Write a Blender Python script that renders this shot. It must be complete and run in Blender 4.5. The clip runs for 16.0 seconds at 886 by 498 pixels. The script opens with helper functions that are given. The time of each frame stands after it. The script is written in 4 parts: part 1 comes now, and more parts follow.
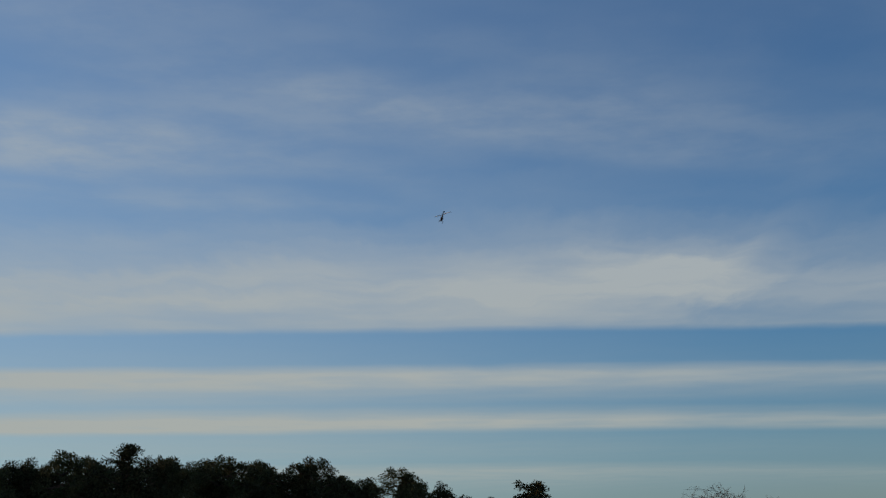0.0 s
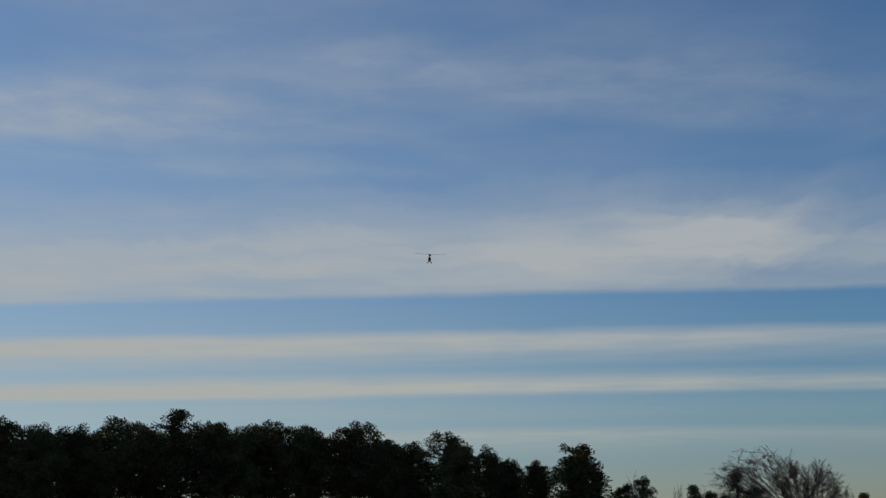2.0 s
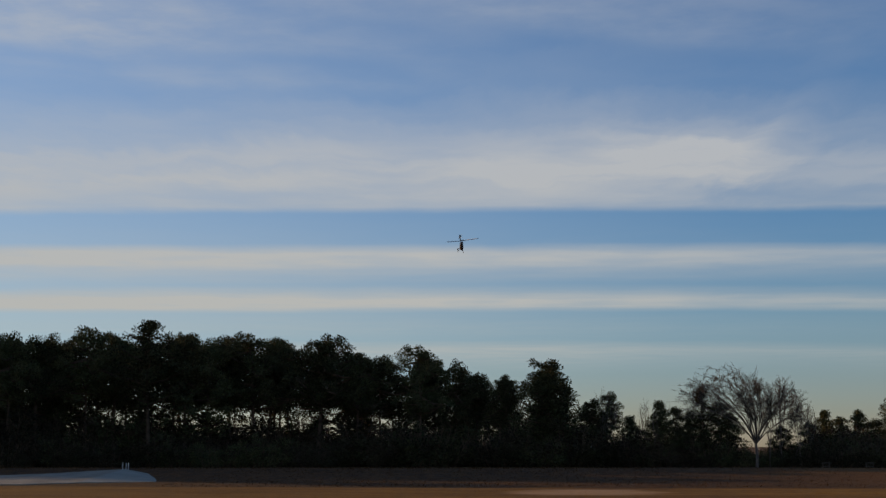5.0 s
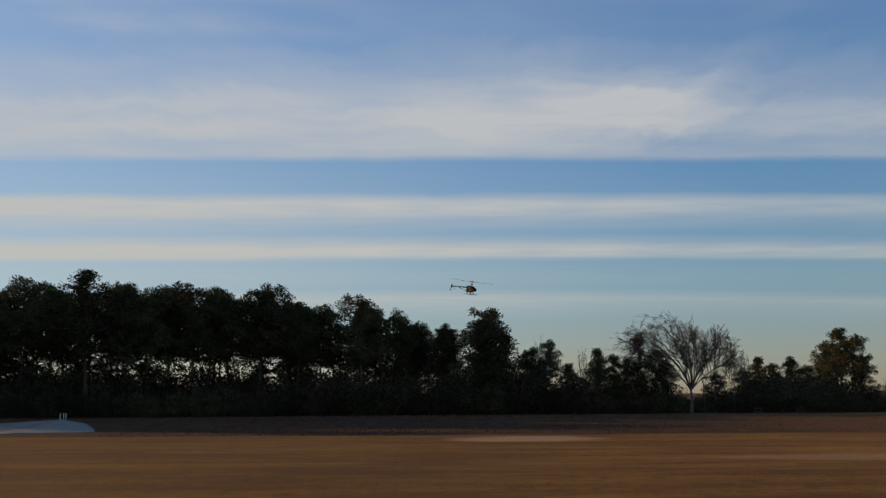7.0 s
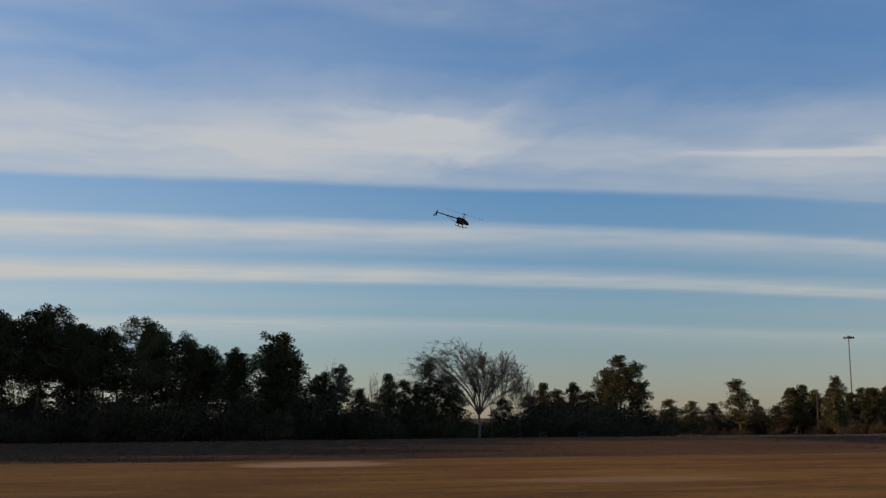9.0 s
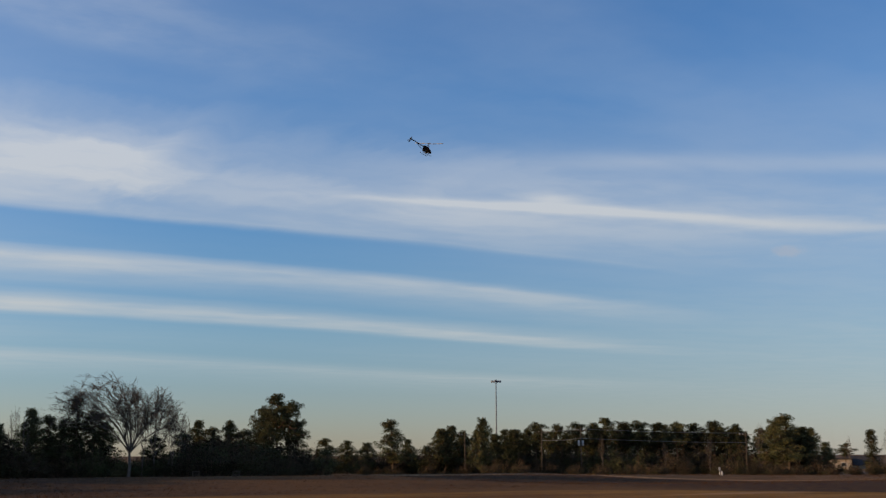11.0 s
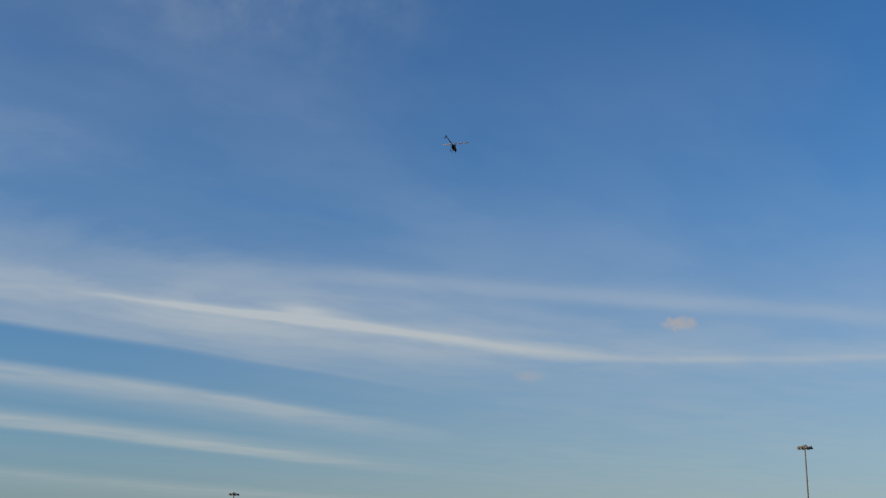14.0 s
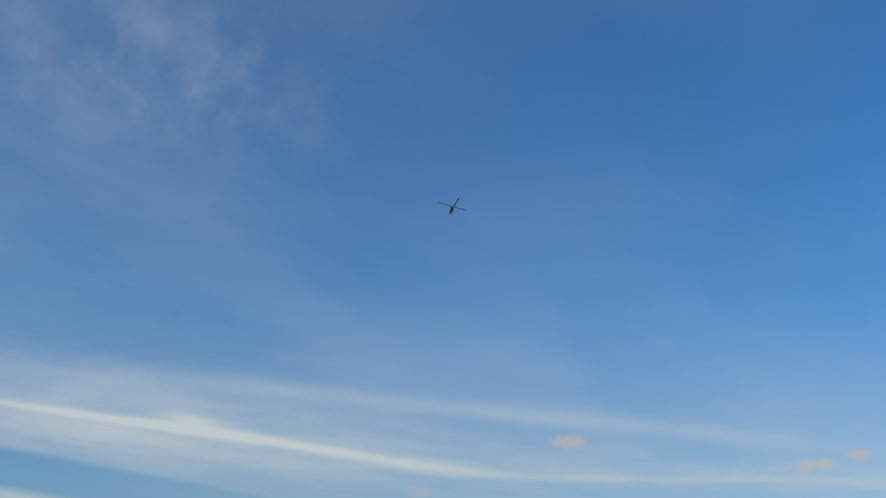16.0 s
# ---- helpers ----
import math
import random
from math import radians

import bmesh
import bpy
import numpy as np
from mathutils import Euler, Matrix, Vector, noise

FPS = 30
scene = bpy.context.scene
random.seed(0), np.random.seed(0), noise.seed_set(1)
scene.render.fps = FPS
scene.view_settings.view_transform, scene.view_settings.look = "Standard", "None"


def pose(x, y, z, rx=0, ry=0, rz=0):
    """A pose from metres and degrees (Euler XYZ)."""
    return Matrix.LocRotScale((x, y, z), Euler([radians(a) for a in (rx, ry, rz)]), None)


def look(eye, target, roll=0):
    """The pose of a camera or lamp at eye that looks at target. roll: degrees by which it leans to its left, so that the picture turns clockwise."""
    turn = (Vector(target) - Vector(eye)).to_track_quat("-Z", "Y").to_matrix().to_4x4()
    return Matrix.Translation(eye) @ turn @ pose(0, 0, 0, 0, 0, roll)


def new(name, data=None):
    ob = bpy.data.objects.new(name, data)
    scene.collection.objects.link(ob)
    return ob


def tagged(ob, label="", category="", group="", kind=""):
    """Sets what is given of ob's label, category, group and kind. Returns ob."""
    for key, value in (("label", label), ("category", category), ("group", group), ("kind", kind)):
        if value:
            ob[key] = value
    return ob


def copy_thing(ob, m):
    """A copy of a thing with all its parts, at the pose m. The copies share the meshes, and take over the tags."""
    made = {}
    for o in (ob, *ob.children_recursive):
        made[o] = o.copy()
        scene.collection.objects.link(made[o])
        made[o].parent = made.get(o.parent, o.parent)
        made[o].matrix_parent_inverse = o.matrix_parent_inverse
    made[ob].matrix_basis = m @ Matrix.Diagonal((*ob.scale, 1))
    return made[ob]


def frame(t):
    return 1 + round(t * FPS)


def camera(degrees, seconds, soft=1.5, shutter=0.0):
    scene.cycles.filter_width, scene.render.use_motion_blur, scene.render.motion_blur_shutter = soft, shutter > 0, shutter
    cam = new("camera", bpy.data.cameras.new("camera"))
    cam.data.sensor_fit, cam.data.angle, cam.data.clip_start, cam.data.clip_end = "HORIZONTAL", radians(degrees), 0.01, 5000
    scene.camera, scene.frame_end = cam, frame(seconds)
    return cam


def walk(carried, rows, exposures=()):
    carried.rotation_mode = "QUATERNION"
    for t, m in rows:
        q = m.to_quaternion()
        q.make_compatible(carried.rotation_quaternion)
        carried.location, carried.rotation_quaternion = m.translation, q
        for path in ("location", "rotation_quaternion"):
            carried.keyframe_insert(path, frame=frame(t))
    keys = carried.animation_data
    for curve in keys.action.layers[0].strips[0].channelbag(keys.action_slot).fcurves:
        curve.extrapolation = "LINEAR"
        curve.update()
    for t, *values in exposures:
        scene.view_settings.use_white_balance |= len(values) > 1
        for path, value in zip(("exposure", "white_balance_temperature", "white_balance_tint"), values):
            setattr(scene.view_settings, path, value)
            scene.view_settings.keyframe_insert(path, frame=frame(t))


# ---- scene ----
# The camera: hand-held, standing on the field, turning after the model helicopter.
EYE = (0.0, 0.0, 1.7)
cam = camera(42.0, 16.0, soft=1.4, shutter=0.04)
TURNS = [  # seconds, yaw, pitch, roll in degrees
    (0.0, -0.00, 15.59, -0.53),
    (0.5, 0.63, 15.41, -0.84),
    (1.0, 0.51, 14.93, -0.83),
    (1.5, 2.26, 14.26, -0.72),
    (2.0, 2.23, 13.86, -0.62),
    (2.5, 2.21, 13.04, -0.53),
    (3.0, 2.02, 12.05, -0.56),
    (5.3, 0.57, 9.42, 0.03),
    (5.5, 0.16, 9.32, -0.15),
    (6.0, -0.69, 9.46, -0.52),
    (6.5, -0.97, 8.85, -0.70),
    (7.0, -2.10, 7.12, -0.38),
    (7.5, -3.55, 6.60, -0.25),
    (8.0, -5.40, 6.54, -0.10),
    (8.2, -7.55, 7.17, 0.03),
    (10.3, -16.23, 9.05, 1.66),
    (10.5, -17.84, 9.37, 3.01),
    (11.0, -29.10, 10.07, -0.13),
    (11.5, -35.78, 9.87, -2.05),
    (12.0, -35.66, 10.13, 1.05),
    (12.3, -40.48, 11.02, -2.10),
    (12.5, -39.65, 12.19, -2.71),
    (13.0, -39.65, 13.49, 0.54),
    (13.5, -40.59, 15.60, 1.03),
    (14.0, -41.56, 15.74, 1.01),
    (14.5, -42.47, 16.80, 0.95),
    (15.0, -43.28, 17.10, 0.73),
    (15.5, -44.29, 20.50, 0.66),
    (16.0, -46.99, 21.42, 1.12),
]


def aim(yaw, pitch, roll):
    return Matrix.Translation(EYE) @ pose(0, 0, 0, 90 + pitch, 0, yaw) @ pose(0, 0, 0, 0, 0, roll)


walk(cam, [(t, aim(a, b, c)) for t, a, b, c in TURNS], exposures=[(0.0, -0.26, 6400, 2), (3.0, -0.20, 6520, 7), (5.5, -0.02, 6650, 9), (8.0, 0.10, 6680, 9), (10.5, 0.18, 6300, 9), (12.0, 0.27, 6250, 8), (12.4, 0.18, 6230, 7), (13.0, 0.01, 6200, 6), (14.0, 0.0, 6200, 5), (15.0, 0.03, 6250, 3), (15.5, 0.08, 6270, 3), (16.0, 0.22, 6300, 2)])

# ---- light: a low winter sun from the left, high thin cloud in bands ----
SUN_AZ, SUN_EL = 64.0, 9.5  # degrees to the left of the y axis, degrees up
sun_data = bpy.data.lights.new("sun", "SUN")
sun_data.energy, sun_data.angle, sun_data.color = 4.8, radians(0.6), (1.0, 0.64, 0.32)
sun = new("sun", sun_data)
sun_way = Vector((-math.sin(radians(SUN_AZ)) * math.cos(radians(SUN_EL)), math.cos(radians(SUN_AZ)) * math.cos(radians(SUN_EL)), math.sin(radians(SUN_EL))))
sun.matrix_world = look(sun_way * 300, (0, 0, 0))

world = bpy.data.worlds.new("world")
scene.world = world
world.use_nodes = True
wt = world.node_tree
wt.nodes.clear()


def node(tree, kind, **props):
    n = tree.nodes.new(kind)
    for key, value in props.items():
        setattr(n, key, value)
    return n


def wire(tree, value, socket):
    if isinstance(value, (int, float)):
        socket.default_value = value
    elif isinstance(value, tuple):
        socket.default_value = value
    else:
        tree.links.new(value, socket)


def calc(tree, op, a, b=0.0, c=0.0, clamp=False):
    n = node(tree, "ShaderNodeMath", operation=op, use_clamp=clamp)
    for value, socket in zip((a, b, c), n.inputs):
        wire(tree, value, socket)
    return n.outputs[0]


def smooth(tree, value, low, high, to_low=0.0, to_high=1.0):
    n = node(tree, "ShaderNodeMapRange", interpolation_type="SMOOTHSTEP")
    for v, socket in zip((value, low, high, to_low, to_high), n.inputs):
        wire(tree, v, socket)
    return n.outputs[0]


def ramp(tree, value, stops):
    n = node(tree, "ShaderNodeValToRGB")
    e = n.color_ramp.elements
    while len(e) < len(stops):
        e.new(0.5)
    for item, (p, v) in zip(e, stops):
        item.position = p
        item.color = (v, v, v, 1) if isinstance(v, (int, float)) else (*v, 1)
    wire(tree, value, n.inputs[0])
    return n.outputs[0]


def mix(tree, how, amount, a, b):
    n = node(tree, "ShaderNodeMix", data_type="RGBA", blend_type=how)
    wire(tree, amount, n.inputs[0])
    for v, socket in ((a, n.inputs[6]), (b, n.inputs[7])):
        wire(tree, (*v, 1) if isinstance(v, tuple) and len(v) == 3 else v, socket)
    return n.outputs[2]


def fbm(tree, vector, scale, detail=4.0, rough=0.55):
    n = node(tree, "ShaderNodeTexNoise")
    wire(tree, vector, n.inputs["Vector"])
    n.inputs["Scale"].default_value, n.inputs["Detail"].default_value, n.inputs["Roughness"].default_value = scale, detail, rough
    return n.outputs["Fac"]


def joined(tree, x, y, z=0.0):
    n = node(tree, "ShaderNodeCombineXYZ")
    for v, socket in zip((x, y, z), n.inputs):
        wire(tree, v, socket)
    return n.outputs[0]


def build_sky():
    w = wt
    way = node(w, "ShaderNodeTexCoord").outputs["Generated"]
    sep = node(w, "ShaderNodeSeparateXYZ")
    wire(w, way, sep.inputs[0])
    dx, dy, dz = sep.outputs
    up = calc(w, "MAXIMUM", dz, 0.02)
    u, v = calc(w, "DIVIDE", dx, up), calc(w, "DIVIDE", dy, up)
    # all cloud lives on one high level sheet: u to the side, v ahead, in units of its height
    drift = calc(w, "SUBTRACT", fbm(w, joined(w, calc(w, "MULTIPLY", u, 0.35), v), 0.9, 3.0), 0.5)
    curl = calc(w, "SUBTRACT", fbm(w, joined(w, calc(w, "MULTIPLY", u, 0.8), calc(w, "MULTIPLY", v, 1.7), 4.0), 1.6, 4.0, 0.5), 0.5)
    billow = calc(w, "SUBTRACT", fbm(w, joined(w, calc(w, "MULTIPLY", u, 2.4), calc(w, "MULTIPLY", v, 0.8), 9.0), 1.5, 5.0, 0.55), 0.5)
    rag = calc(w, "MULTIPLY", billow, smooth(w, fbm(w, joined(w, u, v, 2.0), 0.5, 2.0), 0.35, 0.65, 0.15, 0.75))
    rag = calc(w, "MULTIPLY", rag, smooth(w, v, 4.65, 4.3, 0.22, 1.0))
    vv = calc(w, "ADD", v, calc(w, "ADD", calc(w, "MULTIPLY", drift, 0.26), calc(w, "ADD", rag, calc(w, "MULTIPLY", curl, 0.08))))
    lift = smooth(w, u, 2.2, 8.0, 0.0, 0.085)  # the bands run slightly away to the side
    p = calc(w, "DIVIDE", 1.0, calc(w, "MAXIMUM", calc(w, "MULTIPLY", vv, calc(w, "SUBTRACT", 1.0, lift)), 0.5))
    bands = ramp(w, calc(w, "MULTIPLY", p, 2.0), [(0.12, 0.05), (0.154, 0.46), (0.163, 0.60), (0.18, 0.12), (0.20, 0.22), (0.228, 0.10), (0.238, 0.72), (0.25, 0.84), (0.260, 0.50), (0.276, 0.12), (0.303, 0.42), (0.318, 0.72), (0.334, 0.78), (0.352, 0.10), (0.405, 0.05), (0.418, 0.56), (0.46, 0.80), (0.50, 0.74), (0.555, 0.40), (0.63, 0.15), (0.78, 0.08), (1.0, 0.05)])
    ahead = smooth(w, dy, 0.0, 0.25)
    # the wide band breaks off to the side; the thin ones dissolve further out
    wide = smooth(w, p, 0.205, 0.212)
    brk = smooth(w, calc(w, "ADD", u, calc(w, "MULTIPLY", billow, 0.9)), 1.02, 1.24)
    top = smooth(w, p, 0.225, 0.265)
    cut = calc(w, "SUBTRACT", 1.0, calc(w, "MULTIPLY", calc(w, "MULTIPLY", brk, wide), calc(w, "SUBTRACT", 0.36, calc(w, "MULTIPLY", top, 0.10))))
    fade_wide = smooth(w, u, 1.9, 4.7, 1.0, 0.05)
    fade_thin = smooth(w, calc(w, "MULTIPLY", u, p), 0.60, 1.02, 1.0, 0.06)
    fade = calc(w, "ADD", calc(w, "MULTIPLY", fade_wide, wide), calc(w, "MULTIPLY", fade_thin, calc(w, "SUBTRACT", 1.0, wide)))
    thin = calc(w, "SUBTRACT", 1.0, wide)
    bands = calc(w, "POWER", bands, calc(w, "ADD", 1.0, calc(w, "MULTIPLY", thin, smooth(w, u, 1.2, 4.5, 0.1, 0.9))))
    dens = calc(w, "MULTIPLY", calc(w, "MULTIPLY", bands, cut), calc(w, "MULTIPLY", fade, ahead))
    # fine streaks inside the cloud
    fine = fbm(w, joined(w, calc(w, "MULTIPLY", u, 0.9), calc(w, "MULTIPLY", vv, 1.5), 1.0), 2.0, 5.0, 0.52)
    dens = calc(w, "MULTIPLY", dens, smooth(w, fine, 0.25, 0.70, 0.78, 1.14))
    dens = calc(w, "MULTIPLY", dens, calc(w, "ADD", 1.0, calc(w, "MULTIPLY", wide, smooth(w, u, -1.6, 0.7, -0.24, 0.08))))
    dens = calc(w, "MULTIPLY", dens, calc(w, "SUBTRACT", 1.0, calc(w, "MULTIPLY", thin, smooth(w, u, 0.7, 2.4, 0.0, 0.24))))
    # a bright thin streak that bends, further to the side
    bend = calc(w, "ADD", calc(w, "MULTIPLY", calc(w, "SUBTRACT", u, 1.9), -0.20), 4.02)
    bend = calc(w, "SUBTRACT", bend, smooth(w, u, 4.0, 5.6, 0.0, 1.15))
    off = calc(w, "DIVIDE", calc(w, "SUBTRACT", calc(w, "ADD", v, calc(w, "MULTIPLY", curl, 0.16)), bend), smooth(w, u, 1.6, 5.0, 0.055, 0.15))
    line = calc(w, "EXPONENT", calc(w, "MULTIPLY", calc(w, "MULTIPLY", off, off), -1.0))
    line = calc(w, "MULTIPLY", line, calc(w, "MULTIPLY", smooth(w, u, 1.5, 2.4), smooth(w, u, 3.2, 4.8, 0.55, 0.16)))
    su, sv = calc(w, "DIVIDE", calc(w, "SUBTRACT", u, 2.56), 0.11), calc(w, "DIVIDE", calc(w, "SUBTRACT", v, 3.72), 0.075)
    knot = calc(w, "EXPONENT", calc(w, "MULTIPLY", calc(w, "ADD", calc(w, "MULTIPLY", su, su), calc(w, "MULTIPLY", sv, sv)), -1.0))
    line = calc(w, "ADD", line, calc(w, "MULTIPLY", knot, 0.35))
    # the bright ragged tip of the wide band
    tu, tv = calc(w, "DIVIDE", calc(w, "SUBTRACT", u, 0.90), smooth(w, u, 0.85, 0.95, 0.42, 0.13)), calc(w, "DIVIDE", calc(w, "SUBTRACT", calc(w, "ADD", v, calc(w, "MULTIPLY", billow, 0.5)), 3.82), 0.24)
    tip = calc(w, "EXPONENT", calc(w, "MULTIPLY", calc(w, "ADD", calc(w, "MULTIPLY", tu, tu), calc(w, "MULTIPLY", tv, tv)), -1.0))
    line = calc(w, "ADD", line, calc(w, "MULTIPLY", tip, smooth(w, fine, 0.3, 0.7, 0.28, 0.58)))
    veil = calc(w, "DIVIDE", calc(w, "SUBTRACT", v, calc(w, "SUBTRACT", bend, 0.15)), 0.62)
    veil = calc(w, "EXPONENT", calc(w, "MULTIPLY", calc(w, "MULTIPLY", veil, veil), -1.0))
    veil = calc(w, "MULTIPLY", veil, calc(w, "MULTIPLY", smooth(w, u, 1.2, 2.6, 0.0, 0.15), smooth(w, fine, 0.3, 0.7, 0.5, 1.2)))
    # soft high haze, thicker towards the sun, in slanting streaks
    slant = joined(w, calc(w, "ADD", calc(w, "MULTIPLY", u, 0.55), calc(w, "MULTIPLY", v, 0.25)), calc(w, "SUBTRACT", calc(w, "MULTIPLY", v, 1.25), calc(w, "MULTIPLY", u, 0.42)), 7.0)
    streak = smooth(w, fbm(w, slant, 0.95, 3.0, 0.5), 0.38, 0.72)
    streak = calc(w, "MULTIPLY", streak, smooth(w, fbm(w, joined(w, calc(w, "MULTIPLY", u, 2.0), calc(w, "MULTIPLY", v, 2.6), 5.0), 2.2, 5.0, 0.6), 0.3, 0.68, 0.62, 1.25))
    high = smooth(w, p, 0.27, 0.36)
    haze = calc(w, "MULTIPLY", calc(w, "MULTIPLY", streak, high), smooth(w, u, 2.1, -1.4, 0.03, 0.50))
    haze = calc(w, "MULTIPLY", haze, smooth(w, p, 0.36, 0.60, 1.0, 0.32))
    haze = calc(w, "ADD", haze, calc(w, "MULTIPLY", smooth(w, calc(w, "ARCTAN2", dx, dy), 0.3, 0.95, 0.0, 0.27), calc(w, "MULTIPLY", smooth(w, dz, 0.34, 0.16), smooth(w, fine, 0.25, 0.7, 0.85, 1.1))))
    glow = calc(w, "MULTIPLY", smooth(w, u, 2.0, -2.2, 0.0, 0.33), smooth(w, p, 0.06, 0.12))
    # a thin even veil high to the side, and a patch of combed wisps in it
    side_veil = calc(w, "MULTIPLY", smooth(w, calc(w, "ARCTAN2", dx, dy), 0.25, 0.75, 0.0, 0.09), calc(w, "MULTIPLY", smooth(w, dz, 0.10, 0.26), smooth(w, dz, 0.34, 0.48, 1.0, 0.25)))
    haze = calc(w, "ADD", haze, calc(w, "MULTIPLY", side_veil, smooth(w, fbm(w, slant, 1.4, 4.0, 0.5), 0.3, 0.7, 0.5, 1.35)))
    wu, wv = calc(w, "DIVIDE", calc(w, "SUBTRACT", u, 0.93), 0.30), calc(w, "DIVIDE", calc(w, "SUBTRACT", v, 1.55), 0.28)
    patch = calc(w, "EXPONENT", calc(w, "MULTIPLY", calc(w, "ADD", calc(w, "MULTIPLY", wu, wu), calc(w, "MULTIPLY", wv, wv)), -1.0))
    comb = joined(w, calc(w, "ADD", calc(w, "MULTIPLY", u, 3.4), calc(w, "MULTIPLY", v, -2.0)), calc(w, "ADD", calc(w, "MULTIPLY", u, 0.9), calc(w, "MULTIPLY", v, 1.4)), 3.0)
    haze = calc(w, "ADD", haze, calc(w, "MULTIPLY", patch, smooth(w, fbm(w, comb, 1.7, 5.0, 0.6), 0.36, 0.72, 0.0, 0.20)))
    faint = calc(w, "DIVIDE", calc(w, "SUBTRACT", calc(w, "ADD", v, calc(w, "MULTIPLY", curl, 0.12)), calc(w, "SUBTRACT", 4.44, calc(w, "MULTIPLY", u, 0.54))), 0.15)
    faint = calc(w, "MULTIPLY", calc(w, "EXPONENT", calc(w, "MULTIPLY", calc(w, "MULTIPLY", faint, faint), -1.0)), calc(w, "MULTIPLY", smooth(w, u, 1.7, 2.6), smooth(w, u, 3.4, 5.2, 0.20, 0.05)))
    line = calc(w, "ADD", line, faint)
    total = calc(w, "ADD", calc(w, "ADD", dens, line), calc(w, "ADD", calc(w, "ADD", veil, haze), glow))
    # small loose puffs: azimuth to the right, elevation, half sizes in radians
    az = calc(w, "ARCTAN2", dx, dy)
    el = calc(w, "ARCSINE", dz)
    puffs = 0.0
    rough = calc(w, "SUBTRACT", fbm(w, way, 60.0, 5.0, 0.6), 0.5)
    for a, e, sa, se, k in ((53.5, 11.95, 0.80, 0.36, 0.8), (46.1, 9.5, 0.85, 0.26, 0.28), (33.0, 10.7, 0.9, 0.26, -0.10), (64.9, 10.6, 1.1, 0.34, 0.75), (67.0, 11.0, 0.7, 0.25, 0.65)):
        fx = calc(w, "DIVIDE", calc(w, "SUBTRACT", az, radians(a)), radians(sa))
        fy = calc(w, "DIVIDE", calc(w, "SUBTRACT", el, radians(e)), radians(se))
        r2 = calc(w, "ADD", calc(w, "ADD", calc(w, "MULTIPLY", fx, fx), calc(w, "MULTIPLY", fy, fy)), calc(w, "MULTIPLY", rough, 5.5))
        puffs = calc(w, "ADD", calc(w, "MULTIPLY", smooth(w, r2, 1.5, -0.4), k), puffs)
    sky = node(w, "ShaderNodeTexSky", sky_type="NISHITA", sun_disc=False, sun_elevation=radians(SUN_EL), sun_rotation=radians(-SUN_AZ), altitude=100.0, air_density=1.0, dust_density=0.12, ozone_density=3.0)
    base = sky.outputs[0]
    base = mix(w, "MULTIPLY", 1.0, base, ramp(w, dz, SKY_TINT))
    cloud = mix(w, "MIX", smooth(w, dz, 0.05, 0.30), CLOUD_LOW, CLOUD_HIGH)
    out = mix(w, "MIX", calc(w, "MULTIPLY", total, 1.0, clamp=True), base, cloud)
    out = mix(w, "MIX", calc(w, "MULTIPLY", puffs, 1.0, clamp=True), out, PUFF)
    bg = node(w, "ShaderNodeBackground")
    wire(w, out, bg.inputs[0])
    bg.inputs[1].default_value = 0.15
    end = node(w, "ShaderNodeOutputWorld")
    wire(w, bg.outputs[0], end.inputs[0])


SKY_TINT = [(0.0, (0.54, 0.535, 0.71)), (0.05, (0.60, 0.60, 0.75)), (0.10, (0.65, 0.685, 0.80)), (0.17, (0.59, 0.72, 0.88)), (0.30, (0.33, 0.705, 1.0)), (0.52, (0.13, 0.60, 0.98))]  # white balance of the sky by height
CLOUD_LOW, CLOUD_HIGH, PUFF = (3.25, 3.27, 3.12), (3.08, 3.27, 3.6), (2.85, 2.55, 2.5)
build_sky()

# ---- materials ----


def material(name, colour, rough=0.8, metal=0.0, spread=0.25, scale=6.0, fine=60.0, bump=0.2, second=None, per_piece=0.0):
    """A surface in two colours, mottled at a coarse and a fine scale, with fine relief."""
    m = bpy.data.materials.new(name)
    m.use_nodes = True
    t = m.node_tree
    b = t.nodes["Principled BSDF"]
    b.inputs["Roughness"].default_value, b.inputs["Metallic"].default_value = rough, metal
    b.inputs["Specular IOR Level"].default_value = 0.5 if rough < 0.7 else 0.08
    pos = node(t, "ShaderNodeTexCoord").outputs["Object"]
    coarse, grain = fbm(t, pos, scale, 4.0), fbm(t, pos, fine, 3.0)
    other = second or tuple(c * 0.5 for c in colour)
    amount = calc(t, "ADD", smooth(t, coarse, 0.38, 0.66, 0.0, spread * 1.6), smooth(t, grain, 0.3, 0.75, 0.0, spread))
    col = mix(t, "MIX", calc(t, "MULTIPLY", amount, 1.0, clamp=True), colour, other)
    if per_piece:
        r = node(t, "ShaderNodeObjectInfo").outputs["Random"]
        i = node(t, "ShaderNodeNewGeometry").outputs["Random Per Island"]
        k = calc(t, "ADD", smooth(t, r, 0.0, 1.0, 1 - per_piece, 1 + per_piece * 0.4), smooth(t, i, 0.0, 1.0, -per_piece, per_piece * 0.7))
        col = mix(t, "MULTIPLY", 1.0, col, joined(t, k, k, k))
    wire(t, col, b.inputs["Base Color"])
    if bump:
        n = node(t, "ShaderNodeBump")
        n.inputs["Strength"].default_value, n.inputs["Distance"].default_value = bump, 0.02
        wire(t, grain, n.inputs["Height"])
        wire(t, n.outputs[0], b.inputs["Normal"])
    return m


